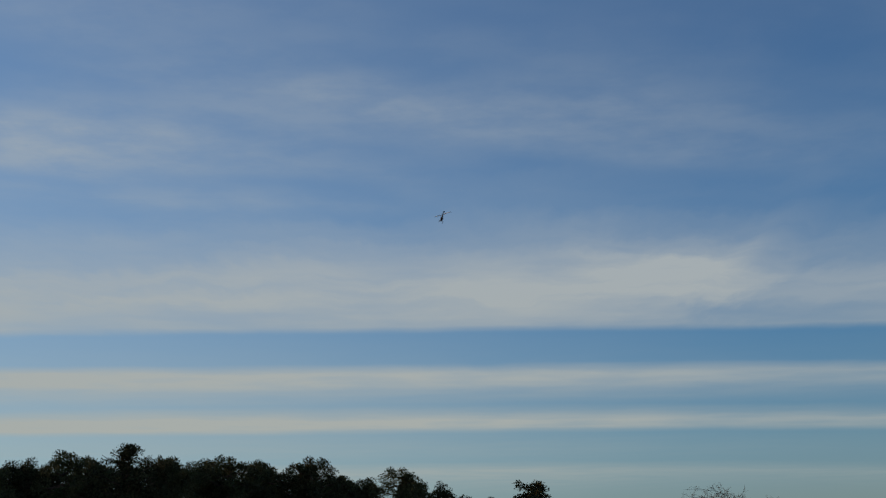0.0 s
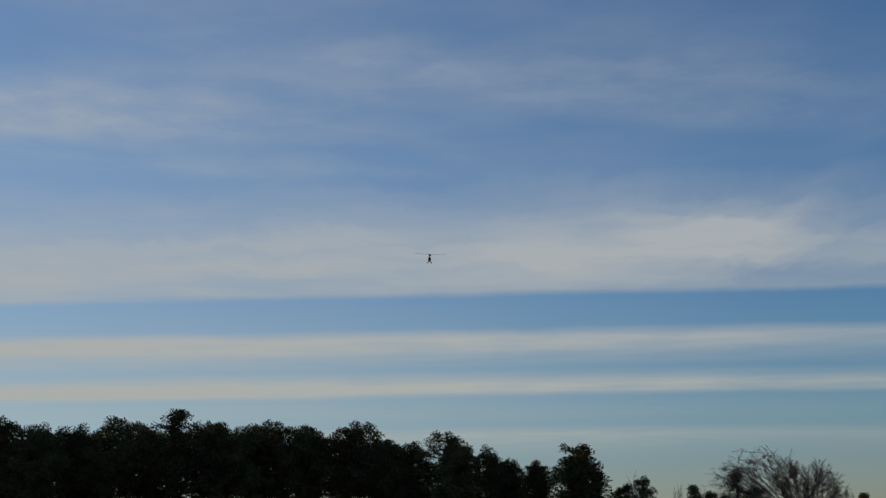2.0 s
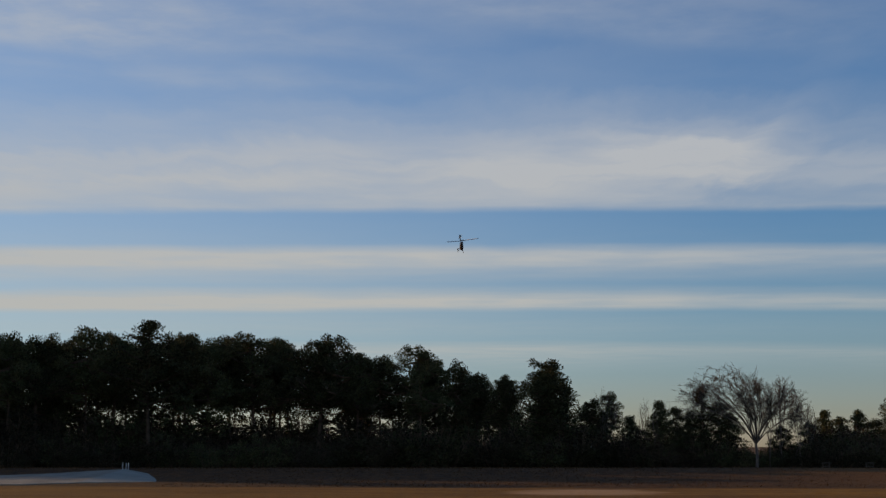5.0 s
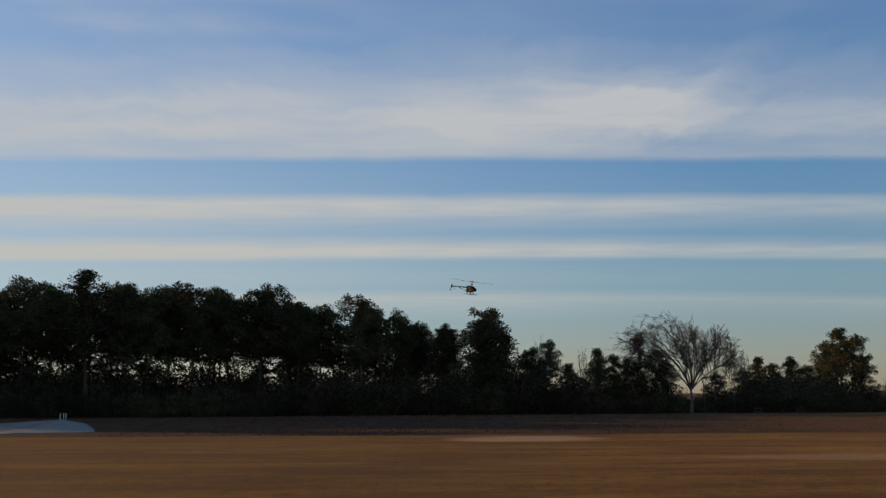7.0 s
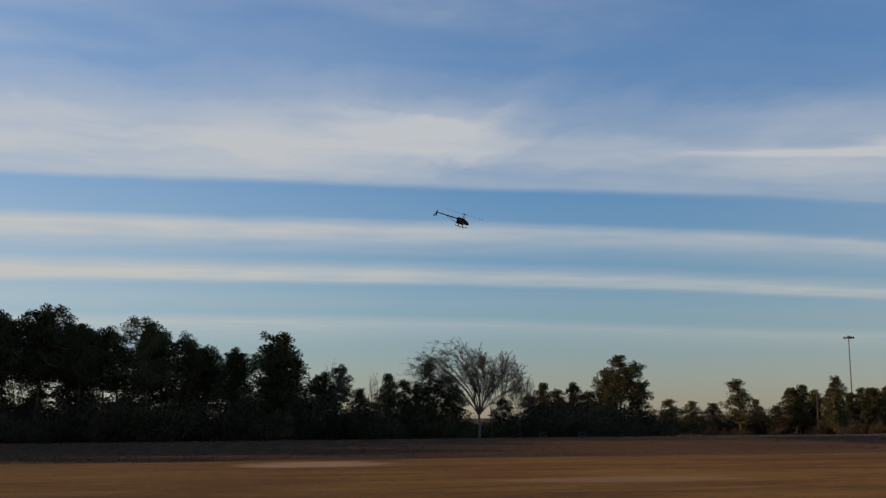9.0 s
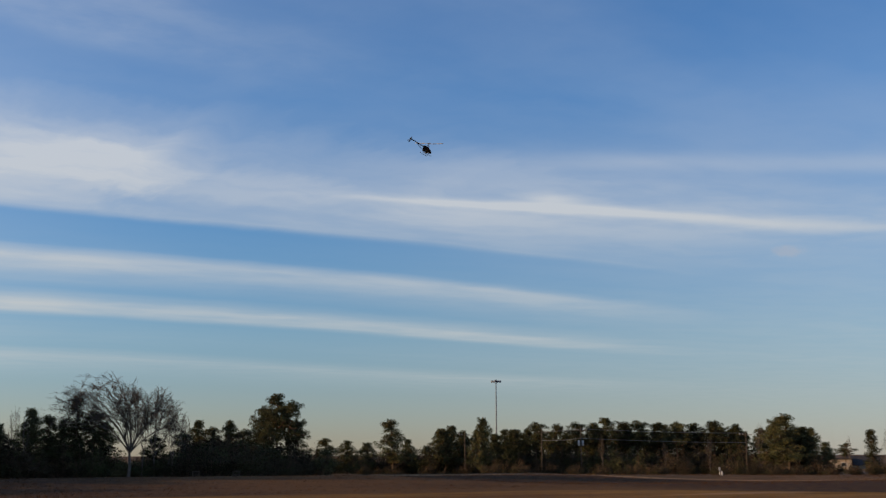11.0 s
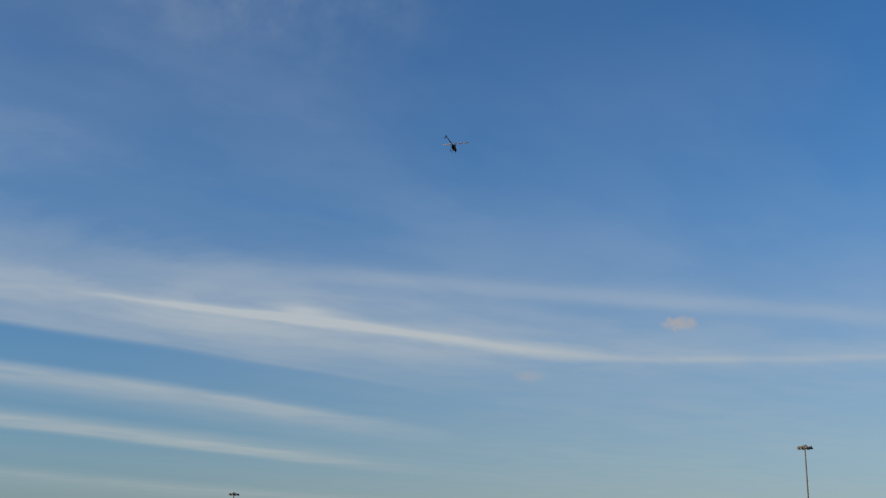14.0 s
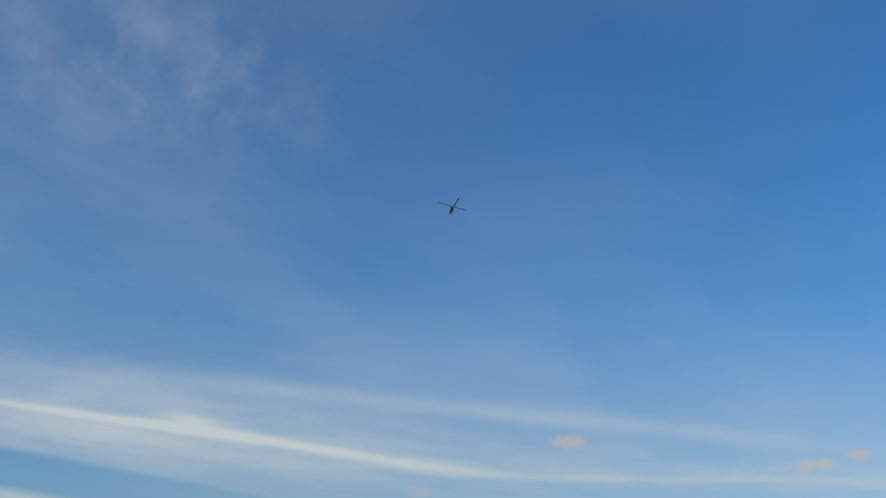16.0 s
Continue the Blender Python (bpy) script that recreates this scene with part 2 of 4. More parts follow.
def field_material():
    """Dry winter turf: mown and straw-coloured near by, rough and dark on the bank beyond, with worn sandy patches."""
    m = bpy.data.materials.new("dry_turf")
    m.use_nodes = True
    t = m.node_tree
    b = t.nodes["Principled BSDF"]
    b.inputs["Roughness"].default_value = 0.95
    b.inputs["Specular IOR Level"].default_value = 0.1
    pos = node(t, "ShaderNodeTexCoord").outputs["Object"]
    sep = node(t, "ShaderNodeSeparateXYZ")
    wire(t, pos, sep.inputs[0])
    x, y, z = sep.outputs
    broad = fbm(t, pos, 0.10, 4.0)
    mid = fbm(t, joined(t, calc(t, "MULTIPLY", x, 0.35), y, 3.0), 0.55, 5.0, 0.6)
    grain = fbm(t, pos, 5.0, 5.0, 0.7)
    tuft = fbm(t, pos, 1.7, 4.0, 0.65)
    straw = mix(t, "MIX", smooth(t, mid, 0.34, 0.66), STRAW_DARK, STRAW)
    straw = mix(t, "MIX", smooth(t, grain, 0.42, 0.72, 0.0, 0.55), straw, (0.07, 0.031, 0.010))
    straw = mix(t, "MIX", smooth(t, tuft, 0.50, 0.70, 0.0, 0.75), straw, (0.08, 0.036, 0.012))
    rut = fbm(t, joined(t, calc(t, "MULTIPLY", x, 0.16), calc(t, "MULTIPLY", y, 0.7), 8.0), 0.8, 5.0, 0.6)
    straw = mix(t, "MIX", smooth(t, rut, 0.54, 0.70, 0.0, 0.55), straw, (0.085, 0.036, 0.011))
    straw = mix(t, "MIX", smooth(t, rut, 0.46, 0.34, 0.0, 0.45), straw, STRAW_PALE)
    straw = mix(t, "MIX", smooth(t, broad, 0.50, 0.66, 0.0, 0.35), straw, STRAW_PALE)
    # dimmer light put into the turf colour: darker brown towards the left end
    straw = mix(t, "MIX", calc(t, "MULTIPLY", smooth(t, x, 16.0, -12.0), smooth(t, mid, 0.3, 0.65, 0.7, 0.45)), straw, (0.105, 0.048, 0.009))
    # worn patches
    for px, py, rx, ry, k in ((4.6, 43.3, 2.9, 2.8, 0.75), (11.5, 30.0, 3.6, 1.7, 0.40), (36.0, 38.0, 5.0, 1.4, 0.45)):
        fx = calc(t, "DIVIDE", calc(t, "SUBTRACT", x, px), rx)
        fy = calc(t, "DIVIDE", calc(t, "SUBTRACT", y, py), ry)
        d = calc(t, "ADD", calc(t, "ADD", calc(t, "MULTIPLY", fx, fx), calc(t, "MULTIPLY", fy, fy)), calc(t, "MULTIPLY", calc(t, "SUBTRACT", mid, 0.5), 3.6))
        straw = mix(t, "MIX", smooth(t, d, 1.25, 0.25, 0.0, k), straw, (0.42, 0.26, 0.14))
    # rough bank, in darker browns than the mown turf
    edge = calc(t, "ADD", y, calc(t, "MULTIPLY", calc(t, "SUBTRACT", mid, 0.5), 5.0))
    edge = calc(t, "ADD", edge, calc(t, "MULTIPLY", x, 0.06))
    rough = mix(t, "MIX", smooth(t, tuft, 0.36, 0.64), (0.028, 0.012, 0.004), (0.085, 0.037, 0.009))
    sunned = calc(t, "MULTIPLY", smooth(t, x, 10.0, 26.0), smooth(t, x, 42.0, 36.0))  # sunlight put into the colour: bank goes straw-toned towards its end
    rough = mix(t, "MIX", calc(t, "MULTIPLY", sunned, smooth(t, broad, 0.3, 0.6, 0.15, 0.42)), rough, (0.19, 0.088, 0.022))
    far = mix(t, "MIX", smooth(t, mid, 0.35, 0.65), (0.085, 0.048, 0.020), (0.15, 0.085, 0.038))
    out_near = calc(t, "MAXIMUM", calc(t, "SUBTRACT", x, 30.0), 0.0)
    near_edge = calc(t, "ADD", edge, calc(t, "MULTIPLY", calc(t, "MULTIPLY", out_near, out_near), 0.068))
    edge = calc(t, "ADD", edge, calc(t, "MULTIPLY", calc(t, "MAXIMUM", calc(t, "SUBTRACT", x, 56.0), 0.0), 1.6))
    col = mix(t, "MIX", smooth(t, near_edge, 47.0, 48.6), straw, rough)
    col = mix(t, "MIX", smooth(t, edge, 84.0, 87.0), col, far)
    crest = calc(t, "MULTIPLY", smooth(t, edge, 84.5, 86.0), smooth(t, edge, 90.0, 87.5))
    col = mix(t, "MIX", calc(t, "MULTIPLY", crest, 0.8), col, (0.34, 0.20, 0.09))
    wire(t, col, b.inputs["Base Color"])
    n = node(t, "ShaderNodeBump")
    n.inputs["Strength"].default_value, n.inputs["Distance"].default_value = 0.8, 0.08
    wire(t, calc(t, "ADD", tuft, calc(t, "MULTIPLY", grain, 0.6)), n.inputs["Height"])
    wire(t, n.outputs[0], b.inputs["Normal"])
    return m


STRAW, STRAW_DARK, STRAW_PALE = (0.25, 0.120, 0.017), (0.150, 0.066, 0.010), (0.32, 0.165, 0.038)
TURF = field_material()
BARK = material("pine_bark", (0.13, 0.085, 0.055), 0.95, spread=0.4, scale=3.0, fine=30.0, bump=0.5, per_piece=0.2)
PALE_BARK = material("pale_bark", (0.16, 0.125, 0.10), 0.9, spread=0.35, scale=2.0, fine=25.0, bump=0.4, per_piece=0.2)
TWIG = material("bare_twigs", (0.11, 0.088, 0.072), 0.95, spread=0.3, scale=2.0, fine=20.0, bump=0.0)
NEEDLE = material("pine_needles", (0.060, 0.066, 0.027), 0.85, spread=0.35, scale=0.6, fine=7.0, bump=0.0, second=(0.105, 0.088, 0.040), per_piece=0.4)
BROWN_LEAF = material("winter_scrub", (0.062, 0.044, 0.028), 0.9, spread=0.4, scale=0.5, fine=6.0, bump=0.0, second=(0.046, 0.046, 0.02), per_piece=0.4)
DEAD_GRASS = material("dead_grass", (0.085, 0.042, 0.015), 0.95, spread=0.4, scale=0.3, fine=4.0, bump=0.0, second=(0.048, 0.022, 0.008), per_piece=0.45)
CONCRETE = material("pale_concrete", (0.24, 0.225, 0.19), 0.9, spread=0.25, scale=0.7, fine=25.0, bump=0.3)
STEEL = material("galvanised_steel", (0.20, 0.20, 0.205), 0.7, 0.3, spread=0.2, scale=2.0, fine=40.0, bump=0.05)
WOOD = material("grey_weathered_wood", (0.13, 0.10, 0.075), 0.9, spread=0.4, scale=2.0, fine=30.0, bump=0.3)
WHITE = material("white_paint", (0.50, 0.48, 0.45), 0.6, spread=0.12, scale=2.0, fine=20.0, bump=0.05)


# ---- building blocks ----


def mesh(name, verts, faces, mat, soft=False):
    me = bpy.data.meshes.new(name)
    me.from_pydata([tuple(v) for v in verts], [], faces)
    me.materials.append(mat)
    if soft:
        me.polygons.foreach_set("use_smooth", [True] * len(me.polygons))
    me.update()
    return me


def part(name, me, parent, label="", m=None):
    """Links a mesh as one object under a thing or a part."""
    ob = new(name, me)
    ob.parent = parent
    if m is not None:
        ob.matrix_basis = m
    return tagged(ob, label)


def thing(name, m, label, category, group="", kind=""):
    ob = new(name)
    ob.matrix_basis = m
    return tagged(ob, label, category, group, kind)


class Shape:
    """Collects tubes, boxes and lofts into one mesh."""

    def __init__(self):
        self.v, self.f = [], []

    def ring(self, centre, a, b, n, ra, rb=None):
        rb = ra if rb is None else rb
        s = len(self.v)
        for i in range(n):
            k = 2 * math.pi * i / n
            self.v.append(centre + a * (ra * math.cos(k)) + b * (rb * math.sin(k)))
        return s

    def bridge(self, s0, s1, n):
        for i in range(n):
            j = (i + 1) % n
            self.f.append((s0 + i, s0 + j, s1 + j, s1 + i))

    def tube(self, points, radii, n=6, caps=True):
        starts = []
        for i, p in enumerate(points):
            d = (points[min(i + 1, len(points) - 1)] - points[max(i - 1, 0)]).normalized()
            a = d.orthogonal().normalized() if i == 0 else (a - d * a.dot(d)).normalized()
            starts.append(self.ring(p, a, d.cross(a), n, radii[i]))
        for s0, s1 in zip(starts, starts[1:]):
            self.bridge(s0, s1, n)
        if caps:
            self.f.append(tuple(starts[0] + i for i in reversed(range(n))))
            self.f.append(tuple(starts[-1] + i for i in range(n)))
        return self

    def box(self, x0, x1, y0, y1, z0, z1):
        s = len(self.v)
        self.v += [Vector((x, y, z)) for z in (z0, z1) for y in (y0, y1) for x in (x0, x1)]
        for q in ((0, 2, 3, 1), (4, 5, 7, 6), (0, 1, 5, 4), (2, 6, 7, 3), (0, 4, 6, 2), (1, 3, 7, 5)):
            self.f.append(tuple(s + i for i in q))
        return self

    def done(self, name, mat, soft=False):
        return mesh(name, self.v, self.f, mat, soft)


def tufts(rng, centres, sizes, count, flat, mat, name, blade=0.2, wide=0.17, shell=0.4):
    """Many fine pointed blades in rounded clumps round the given centres, thickest towards the upper outside of each clump."""
    quads = []
    for c, s in zip(centres, sizes):
        k = max(8, int(count * min(1.6, max(0.4, s / 0.6)) ** 2))
        d = rng.normal(size=(k, 3))
        d[:, 2] += 0.35
        d /= np.linalg.norm(d, axis=1)[:, None]
        off = d * (rng.random((k, 1)) ** shell) * s * np.array([1, 1, flat])
        way = d * 0.8 + rng.normal(size=(k, 3)) * 0.5 + np.array([0, 0, 0.25])
        way /= np.linalg.norm(way, axis=1)[:, None]
        side = np.cross(way, rng.normal(size=(k, 3)))
        side /= np.linalg.norm(side, axis=1)[:, None]
        ln = blade * rng.uniform(0.6, 1.35, (k, 1))
        wd = ln * wide * rng.uniform(0.7, 1.3, (k, 1))
        base = np.asarray(c) + off
        quads.append(np.stack([base, base + way * ln * 0.55 + side * wd, base + way * ln, base + way * ln * 0.55 - side * wd], 1).reshape(-1, 3))
    verts = np.concatenate(quads)
    me = bpy.data.meshes.new(name)
    me.from_pydata(verts.tolist(), [], np.arange(len(verts)).reshape(-1, 4).tolist())
    me.materials.append(mat)
    return me


def pine(seed, height, crown_from, spread, density=1.0, lean=0.02, tiers=0.0, full=False, rise=0.15):
    """A loblolly-like pine, unit built: bare trunk with dead stubs, limbs and an uneven crown of needle clumps. Returns an Empty with two parts."""
    rng = np.random.default_rng(seed)
    top = thing("pine_tree", Matrix(), "", "tree")
    wood = Shape()
    bendx, bendy = rng.normal(0, lean, 2) * height
    line = [Vector((bendx * (k ** 2) + 0.12 * math.sin(5 * k + seed), bendy * (k ** 2) + 0.1 * math.cos(4 * k + seed), height * 0.97 * k)) for k in np.linspace(0, 1, 8)]
    r0 = 0.011 * height + 0.04
    wood.tube(line, [r0 * (1.15 if i == 0 else 1 - 0.88 * i / 7) for i in range(8)], 7)

    def at(k):
        i = min(int(k * 7), 6)
        return line[i].lerp(line[i + 1], k * 7 - i)

    def under(q):  # the crown's rounded, lumpy top
        out = math.hypot(q.x - line[-1].x, q.y - line[-1].y) / spread
        lump = 0.10 * math.sin(3 * math.atan2(q.y, q.x) + seed) + rng.uniform(-0.10, 0.05)
        q.z = min(q.z, height - 0.25 - height * (1 - crown_from) * min(0.9, max(0.0, 0.62 * out ** 1.7 + lump * min(1, 2 * out))))
        return q

    centres, sizes = [], []
    lobes = rng.uniform(0, 6.28, 3)
    n = int(34 * density)
    for i in range(n):
        k = crown_from + (1 - crown_from) * ((i + rng.random()) / n)
        h = (k - crown_from) / (1 - crown_from)
        a = 2.4 * i + rng.uniform(-0.7, 0.7)
        if tiers:
            reach = spread * (1.08 - 0.95 * h) * rng.uniform(0.6, 1.1)
        else:
            reach = spread * (1 - ((h - 0.36) / 0.70) ** 2) ** 0.6 * rng.uniform(0.62, 1.12)
        reach *= 1 + 0.28 * math.sin(a + lobes[0]) * math.sin(5 * h + lobes[1]) + 0.14 * math.sin(3 * a + lobes[2])
        if rng.random() < 0.10:
            continue
        p0 = at(min(max(k - 0.04, 0.02), 0.985))
        up = rng.uniform(-0.12, 0.25) + rise + 0.25 * h
        p1 = under(p0 + Vector((math.cos(a), math.sin(a), up)) * reach)
        pm = p0.lerp(p1, 0.5) + Vector((0, 0, -0.08 * reach))
        rr = 0.020 * reach + 0.016
        wood.tube([p0, pm, p1], [rr * 1.6, rr, rr * 0.35], 4, caps=False)
        for j in range(2 + int(reach > 0.9) + int(full) + int(reach > 2.0)):
            q = p1.lerp(p0, 0.32 * j * rng.uniform(0.7, 1.15)) + Vector(rng.normal(0, 0.11, 3)) * reach
            centres.append(under(q))
            sizes.append(rng.uniform(0.30, 0.64) * (0.62 + 0.13 * spread))
    for i in range(7):
        q = at(rng.uniform(0.90, 0.99)) + Vector((*rng.normal(0, 0.11, 2), rng.normal(0, 0.03))) * spread
        centres.append(q)
        sizes.append(rng.uniform(0.35, 0.6))
    for i in range(6):  # dead stubs under the crown
        k = crown_from * rng.uniform(0.62, 1.0)
        a, reach = rng.uniform(0, 6.28), rng.uniform(0.4, 1.3)
        p0 = at(k)
        wood.tube([p0, p0 + Vector((math.cos(a), math.sin(a), rng.uniform(-0.2, 0.4))) * reach], [0.030, 0.010], 3, caps=False)
    part("trunk", wood.done("pine_trunk", BARK, True), top)
    part("crown", tufts(rng, centres, sizes, 130, 0.80, NEEDLE, "pine_crown", 0.19, 0.24, 0.55), top)
    return top


def bare_tree(seed, height, domes, fork=0.28, limbs=11, shoots=(9, 9, 6), stems=1):
    """A leafless broadleaf tree: limbs rise steeply from a low fork and fan out to dome-shaped crowns, with branches and twigs that end
    at the domes. domes: (x, z, half width, half height, limbs' share) as parts of the height."""
    rng = np.random.default_rng(seed)
    top = thing("bare_tree", Matrix(), "", "tree")
    wood, twigs = Shape(), Shape()

    def arc(p0, way, p2, r0, r1, n, sides, into):
        p1 = p0 + way * (p2 - p0).length * 0.48
        pts = []
        for k in np.linspace(0, 1, n):
            q = p0.lerp(p1, k).lerp(p1.lerp(p2, k), k)
            pts.append(q + Vector(rng.normal(0, 0.006, 3)) * (p2 - p0).length * (0 < k < 1))
        into.tube(pts, list(np.linspace(r0, r1, n)), sides, caps=False)
        return pts

    def along(pts, k):
        i = min(int(k * (len(pts) - 1)), len(pts) - 2)
        return pts[i].lerp(pts[i + 1], k * (len(pts) - 1) - i), (pts[i + 1] - pts[i]).normalized()

    forks = []
    for s in range(stems):
        side = s - (stems - 1) / 2
        foot = Vector((0.07 * side + rng.normal(0, 0.01), rng.normal(0, 0.02) * (stems > 1), 0)) * height
        end = foot + Vector((0.10 * side + rng.normal(0, 0.015), rng.normal(0, 0.02), fork * rng.uniform(0.85, 1.1))) * height
        r = 0.0095 * height / stems ** 0.4
        wood.tube([foot, foot.lerp(end, 0.5) + Vector((0.006 * height, 0, 0)), end], [r * 1.25, r, r * 0.9], 7, caps=False)
        forks.append((end, r))
    for dx, dz, hw, hh, share in domes:
        centre, size = Vector((dx, 0, dz)) * height, Vector((hw, hw * 0.85, hh)) * height
        count = max(3, round(limbs * share))
        for i in range(count):
            f, r = min(forks, key=lambda q: abs(q[0].x - centre.x) + rng.random() * 0.1 * height)
            a, lift = 2.4 * i + rng.uniform(-0.4, 0.4), math.asin(min(1, 0.06 + 0.94 * (i + rng.random()) / count))
            d = Vector((math.cos(a) * math.cos(lift), math.sin(a) * math.cos(lift), math.sin(lift)))
            goal = centre + Vector(x * y for x, y in zip(d, size)) * rng.uniform(0.82, 0.94)
            limb = arc(f, (Vector((0, 0, 1)) + d * 0.6).normalized(), goal, r * 0.55, 0.014, 8, 5, wood)
            for j in range(shoots[0]):
                p, way = along(limb, 0.25 + 0.68 * (j + rng.random()) / shoots[0])
                e = (d + Vector(rng.normal(0, 0.42, 3))).normalized()
                e.z = max(e.z, -0.25)
                goal2 = centre + Vector(x * y for x, y in zip(e, size)) * rng.uniform(0.80, 1.0)
                goal2 = p + (goal2 - p) * min(1.0, 0.36 * height / max(0.01, (goal2 - p).length))
                branch = arc(p, (way + e * 0.25).normalized(), goal2, 0.022, 0.009, 5, 4, wood)
                for k in range(shoots[1]):
                    p3, way3 = along(branch, 0.3 + 0.7 * (k + rng.random()) / shoots[1])
                    out = (way3 + Vector(rng.normal(0, 0.5, 3)) + Vector((0, 0, 0.1))).normalized()
                    twig = arc(p3, way3, p3 + out * height * rng.uniform(0.05, 0.09), 0.011, 0.006, 4, 3, twigs)
                    for m in range(shoots[2]):
                        p4, way4 = along(twig, rng.uniform(0.3, 1.0))
                        tip = p4 + (way4 + Vector(rng.normal(0, 0.5, 3))).normalized() * height * rng.uniform(0.02, 0.045)
                        twigs.tube([p4, tip], [0.007, 0.004], 3, caps=False)
    part("trunk", wood.done("bare_trunk", PALE_BARK, True), top)
    part("branchwork", twigs.done("bare_branchwork", TWIG), top)
    return top


def shrub(seed, height, spread, mat):
    """A tangled bush: many thin stems and small clumps of foliage."""
    rng = np.random.default_rng(seed)
    top = thing("shrub", Matrix(), "", "shrub")
    wood = Shape()
    centres, sizes = [], []
    for i in range(34):
        a, r = rng.uniform(0, 6.28), spread * rng.random() ** 0.5
        p = Vector((math.cos(a) * r, math.sin(a) * r, height * rng.uniform(0.4, 1.0) * (1.08 - 0.45 * r / spread)))
        foot, mid = Vector((p.x * 0.55, p.y * 0.55, 0)), Vector((p.x * 0.8, p.y * 0.8, p.z * 0.6))
        wood.tube([foot, mid, p], [0.030, 0.020, 0.008], 3, caps=False)
        for j in range(4):
            q = mid.lerp(p, rng.random())
            wood.tube([q, q + Vector(rng.normal(0, 0.22, 3)) + Vector((0, 0, 0.35))], [0.010, 0.005], 3, caps=False)
        if i % 2:
            centres.append(p + Vector(rng.normal(0, 0.2, 3)) - Vector((0, 0, 0.2)))
            sizes.append(rng.uniform(0.35, 0.6))
        centres.append(Vector((p.x, p.y, p.z * rng.uniform(0.2, 0.6))))
        sizes.append(rng.uniform(0.40, 0.65))
    part("stem", wood.done("shrub_stems", BARK), top)
    part("foliage", tufts(rng, centres, sizes, 110, 0.85, mat, "shrub_foliage", 0.15, 0.24, 0.6), top)
    return top

# ---- the ground: one sheet, with a low bank across the field ----


def ground_height(x, y):
    """Flat field; a low rough bank beyond it that ends to the side; lower land behind."""
    wob = noise.noise(Vector((x * 0.05, y * 0.05, 0.3)))
    bank = max(0.0, 1 - abs(y - 72 - 3 * wob) / 17.0)
    bank = bank * bank * (3 - 2 * bank) * 0.30
    end = min(1.0, max(0.0, (41 - x) / 7.0))
    low = min(1.0, max(0.0, (max(y + 0.10 * abs(x), min(math.hypot(x, y) - 4, 1.6 * x)) - 86) / 60.0))
    dip = -0.45 * max(0.0, 1 - ((x - 58) / 20.0) ** 2) * max(0.0, 1 - ((y - 66) / 13.0) ** 2)
    fall = -0.0095 * min(450.0, max(0.0, math.hypot(x, y) - 150.0))
    return fall + bank * end + dip - 0.9 * low * low * (3 - 2 * low) + 0.03 * noise.noise(Vector((x * 0.35, y * 0.35, 0))) * (1 if abs(x) + abs(y) < 400 else 0)


def build_ground():
    xs = sorted({-4000, -1500, -600, -300, *range(-200, 261, 4), *range(270, 520, 15), 600, 1500, 4000})
    ys = sorted({-4000, -1500, -400, -100, -40, *range(-20, 120, 2), *range(120, 260, 6), *range(270, 480, 15), 700, 1500, 4500})
    verts = [(x, y, ground_height(x, y)) for y in ys for x in xs]
    w = len(xs)
    faces = [(j * w + i, j * w + i + 1, (j + 1) * w + i + 1, (j + 1) * w + i) for j in range(len(ys) - 1) for i in range(w - 1)]
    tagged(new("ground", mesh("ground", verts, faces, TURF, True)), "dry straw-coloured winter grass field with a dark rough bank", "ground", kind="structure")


build_ground()


def on_ground(x, y, sink=0.05):
    return Vector((x, y, ground_height(x, y) - sink))


def polar(az, dist):
    """Plan place at an azimuth in degrees to the left and a distance."""
    return -math.sin(radians(az)) * dist, math.cos(radians(az)) * dist


# ---- trees ----
PINES = [pine(11, 12.0, 0.50, 3.3, 1.25), pine(12, 12.0, 0.55, 3.0, 1.1), pine(13, 12.0, 0.46, 3.6, 1.5), pine(14, 12.0, 0.58, 2.9, 1.1), pine(15, 12.0, 0.30, 3.0, 1.6), pine(16, 12.0, 0.16, 2.9, 2.0),
         pine(17, 9.0, 0.20, 2.3, 1.4, full=True), pine(18, 9.0, 0.26, 2.1, 1.3, full=True), pine(19, 9.0, 0.16, 2.5, 1.6, full=True), pine(20, 12.0, 0.46, 3.2, 1.1, rise=0.5)]
CONES = [pine(21, 8.0, 0.14, 1.9, 1.2, 0.01, 1.0), pine(22, 8.0, 0.22, 1.8, 1.0, 0.01, 1.0)]
DARK_PINE = "tall dark green pine with bare trunk in the wood edge"
FREE_PINE = "sunlit green pine standing clear beyond the field"
used, unit = set(), {}


def plant(kind, x, y, height, label, group, wide=1.0, turn=None, lean=0.0):
    if kind.name not in unit:
        unit[kind.name] = 0.965 * max(v.co.z for c in kind.children for v in c.data.vertices)
    s = height / unit[kind.name]
    a = random.uniform(0, 360) if turn is None else turn
    m = Matrix.Translation(on_ground(x, y)) @ pose(0, 0, 0, lean, 0, a) @ Matrix.Diagonal((s * wide, s * wide, s, 1))
    if kind.name in used:
        ob = copy_thing(kind, m @ Matrix.Diagonal((*(1 / k for k in kind.scale), 1)))
    else:
        used.add(kind.name)
        ob = kind
        ob.matrix_basis = m
    tagged(ob, label, group=group)
    return ob


def by_top(az, el, dist):
    """The plan place and the height of a tree whose top shows at an azimuth and elevation."""
    x, y = polar(az, dist)
    return x, y, EYE[2] + dist * math.tan(radians(el)) - ground_height(x, y)


random.seed(5)
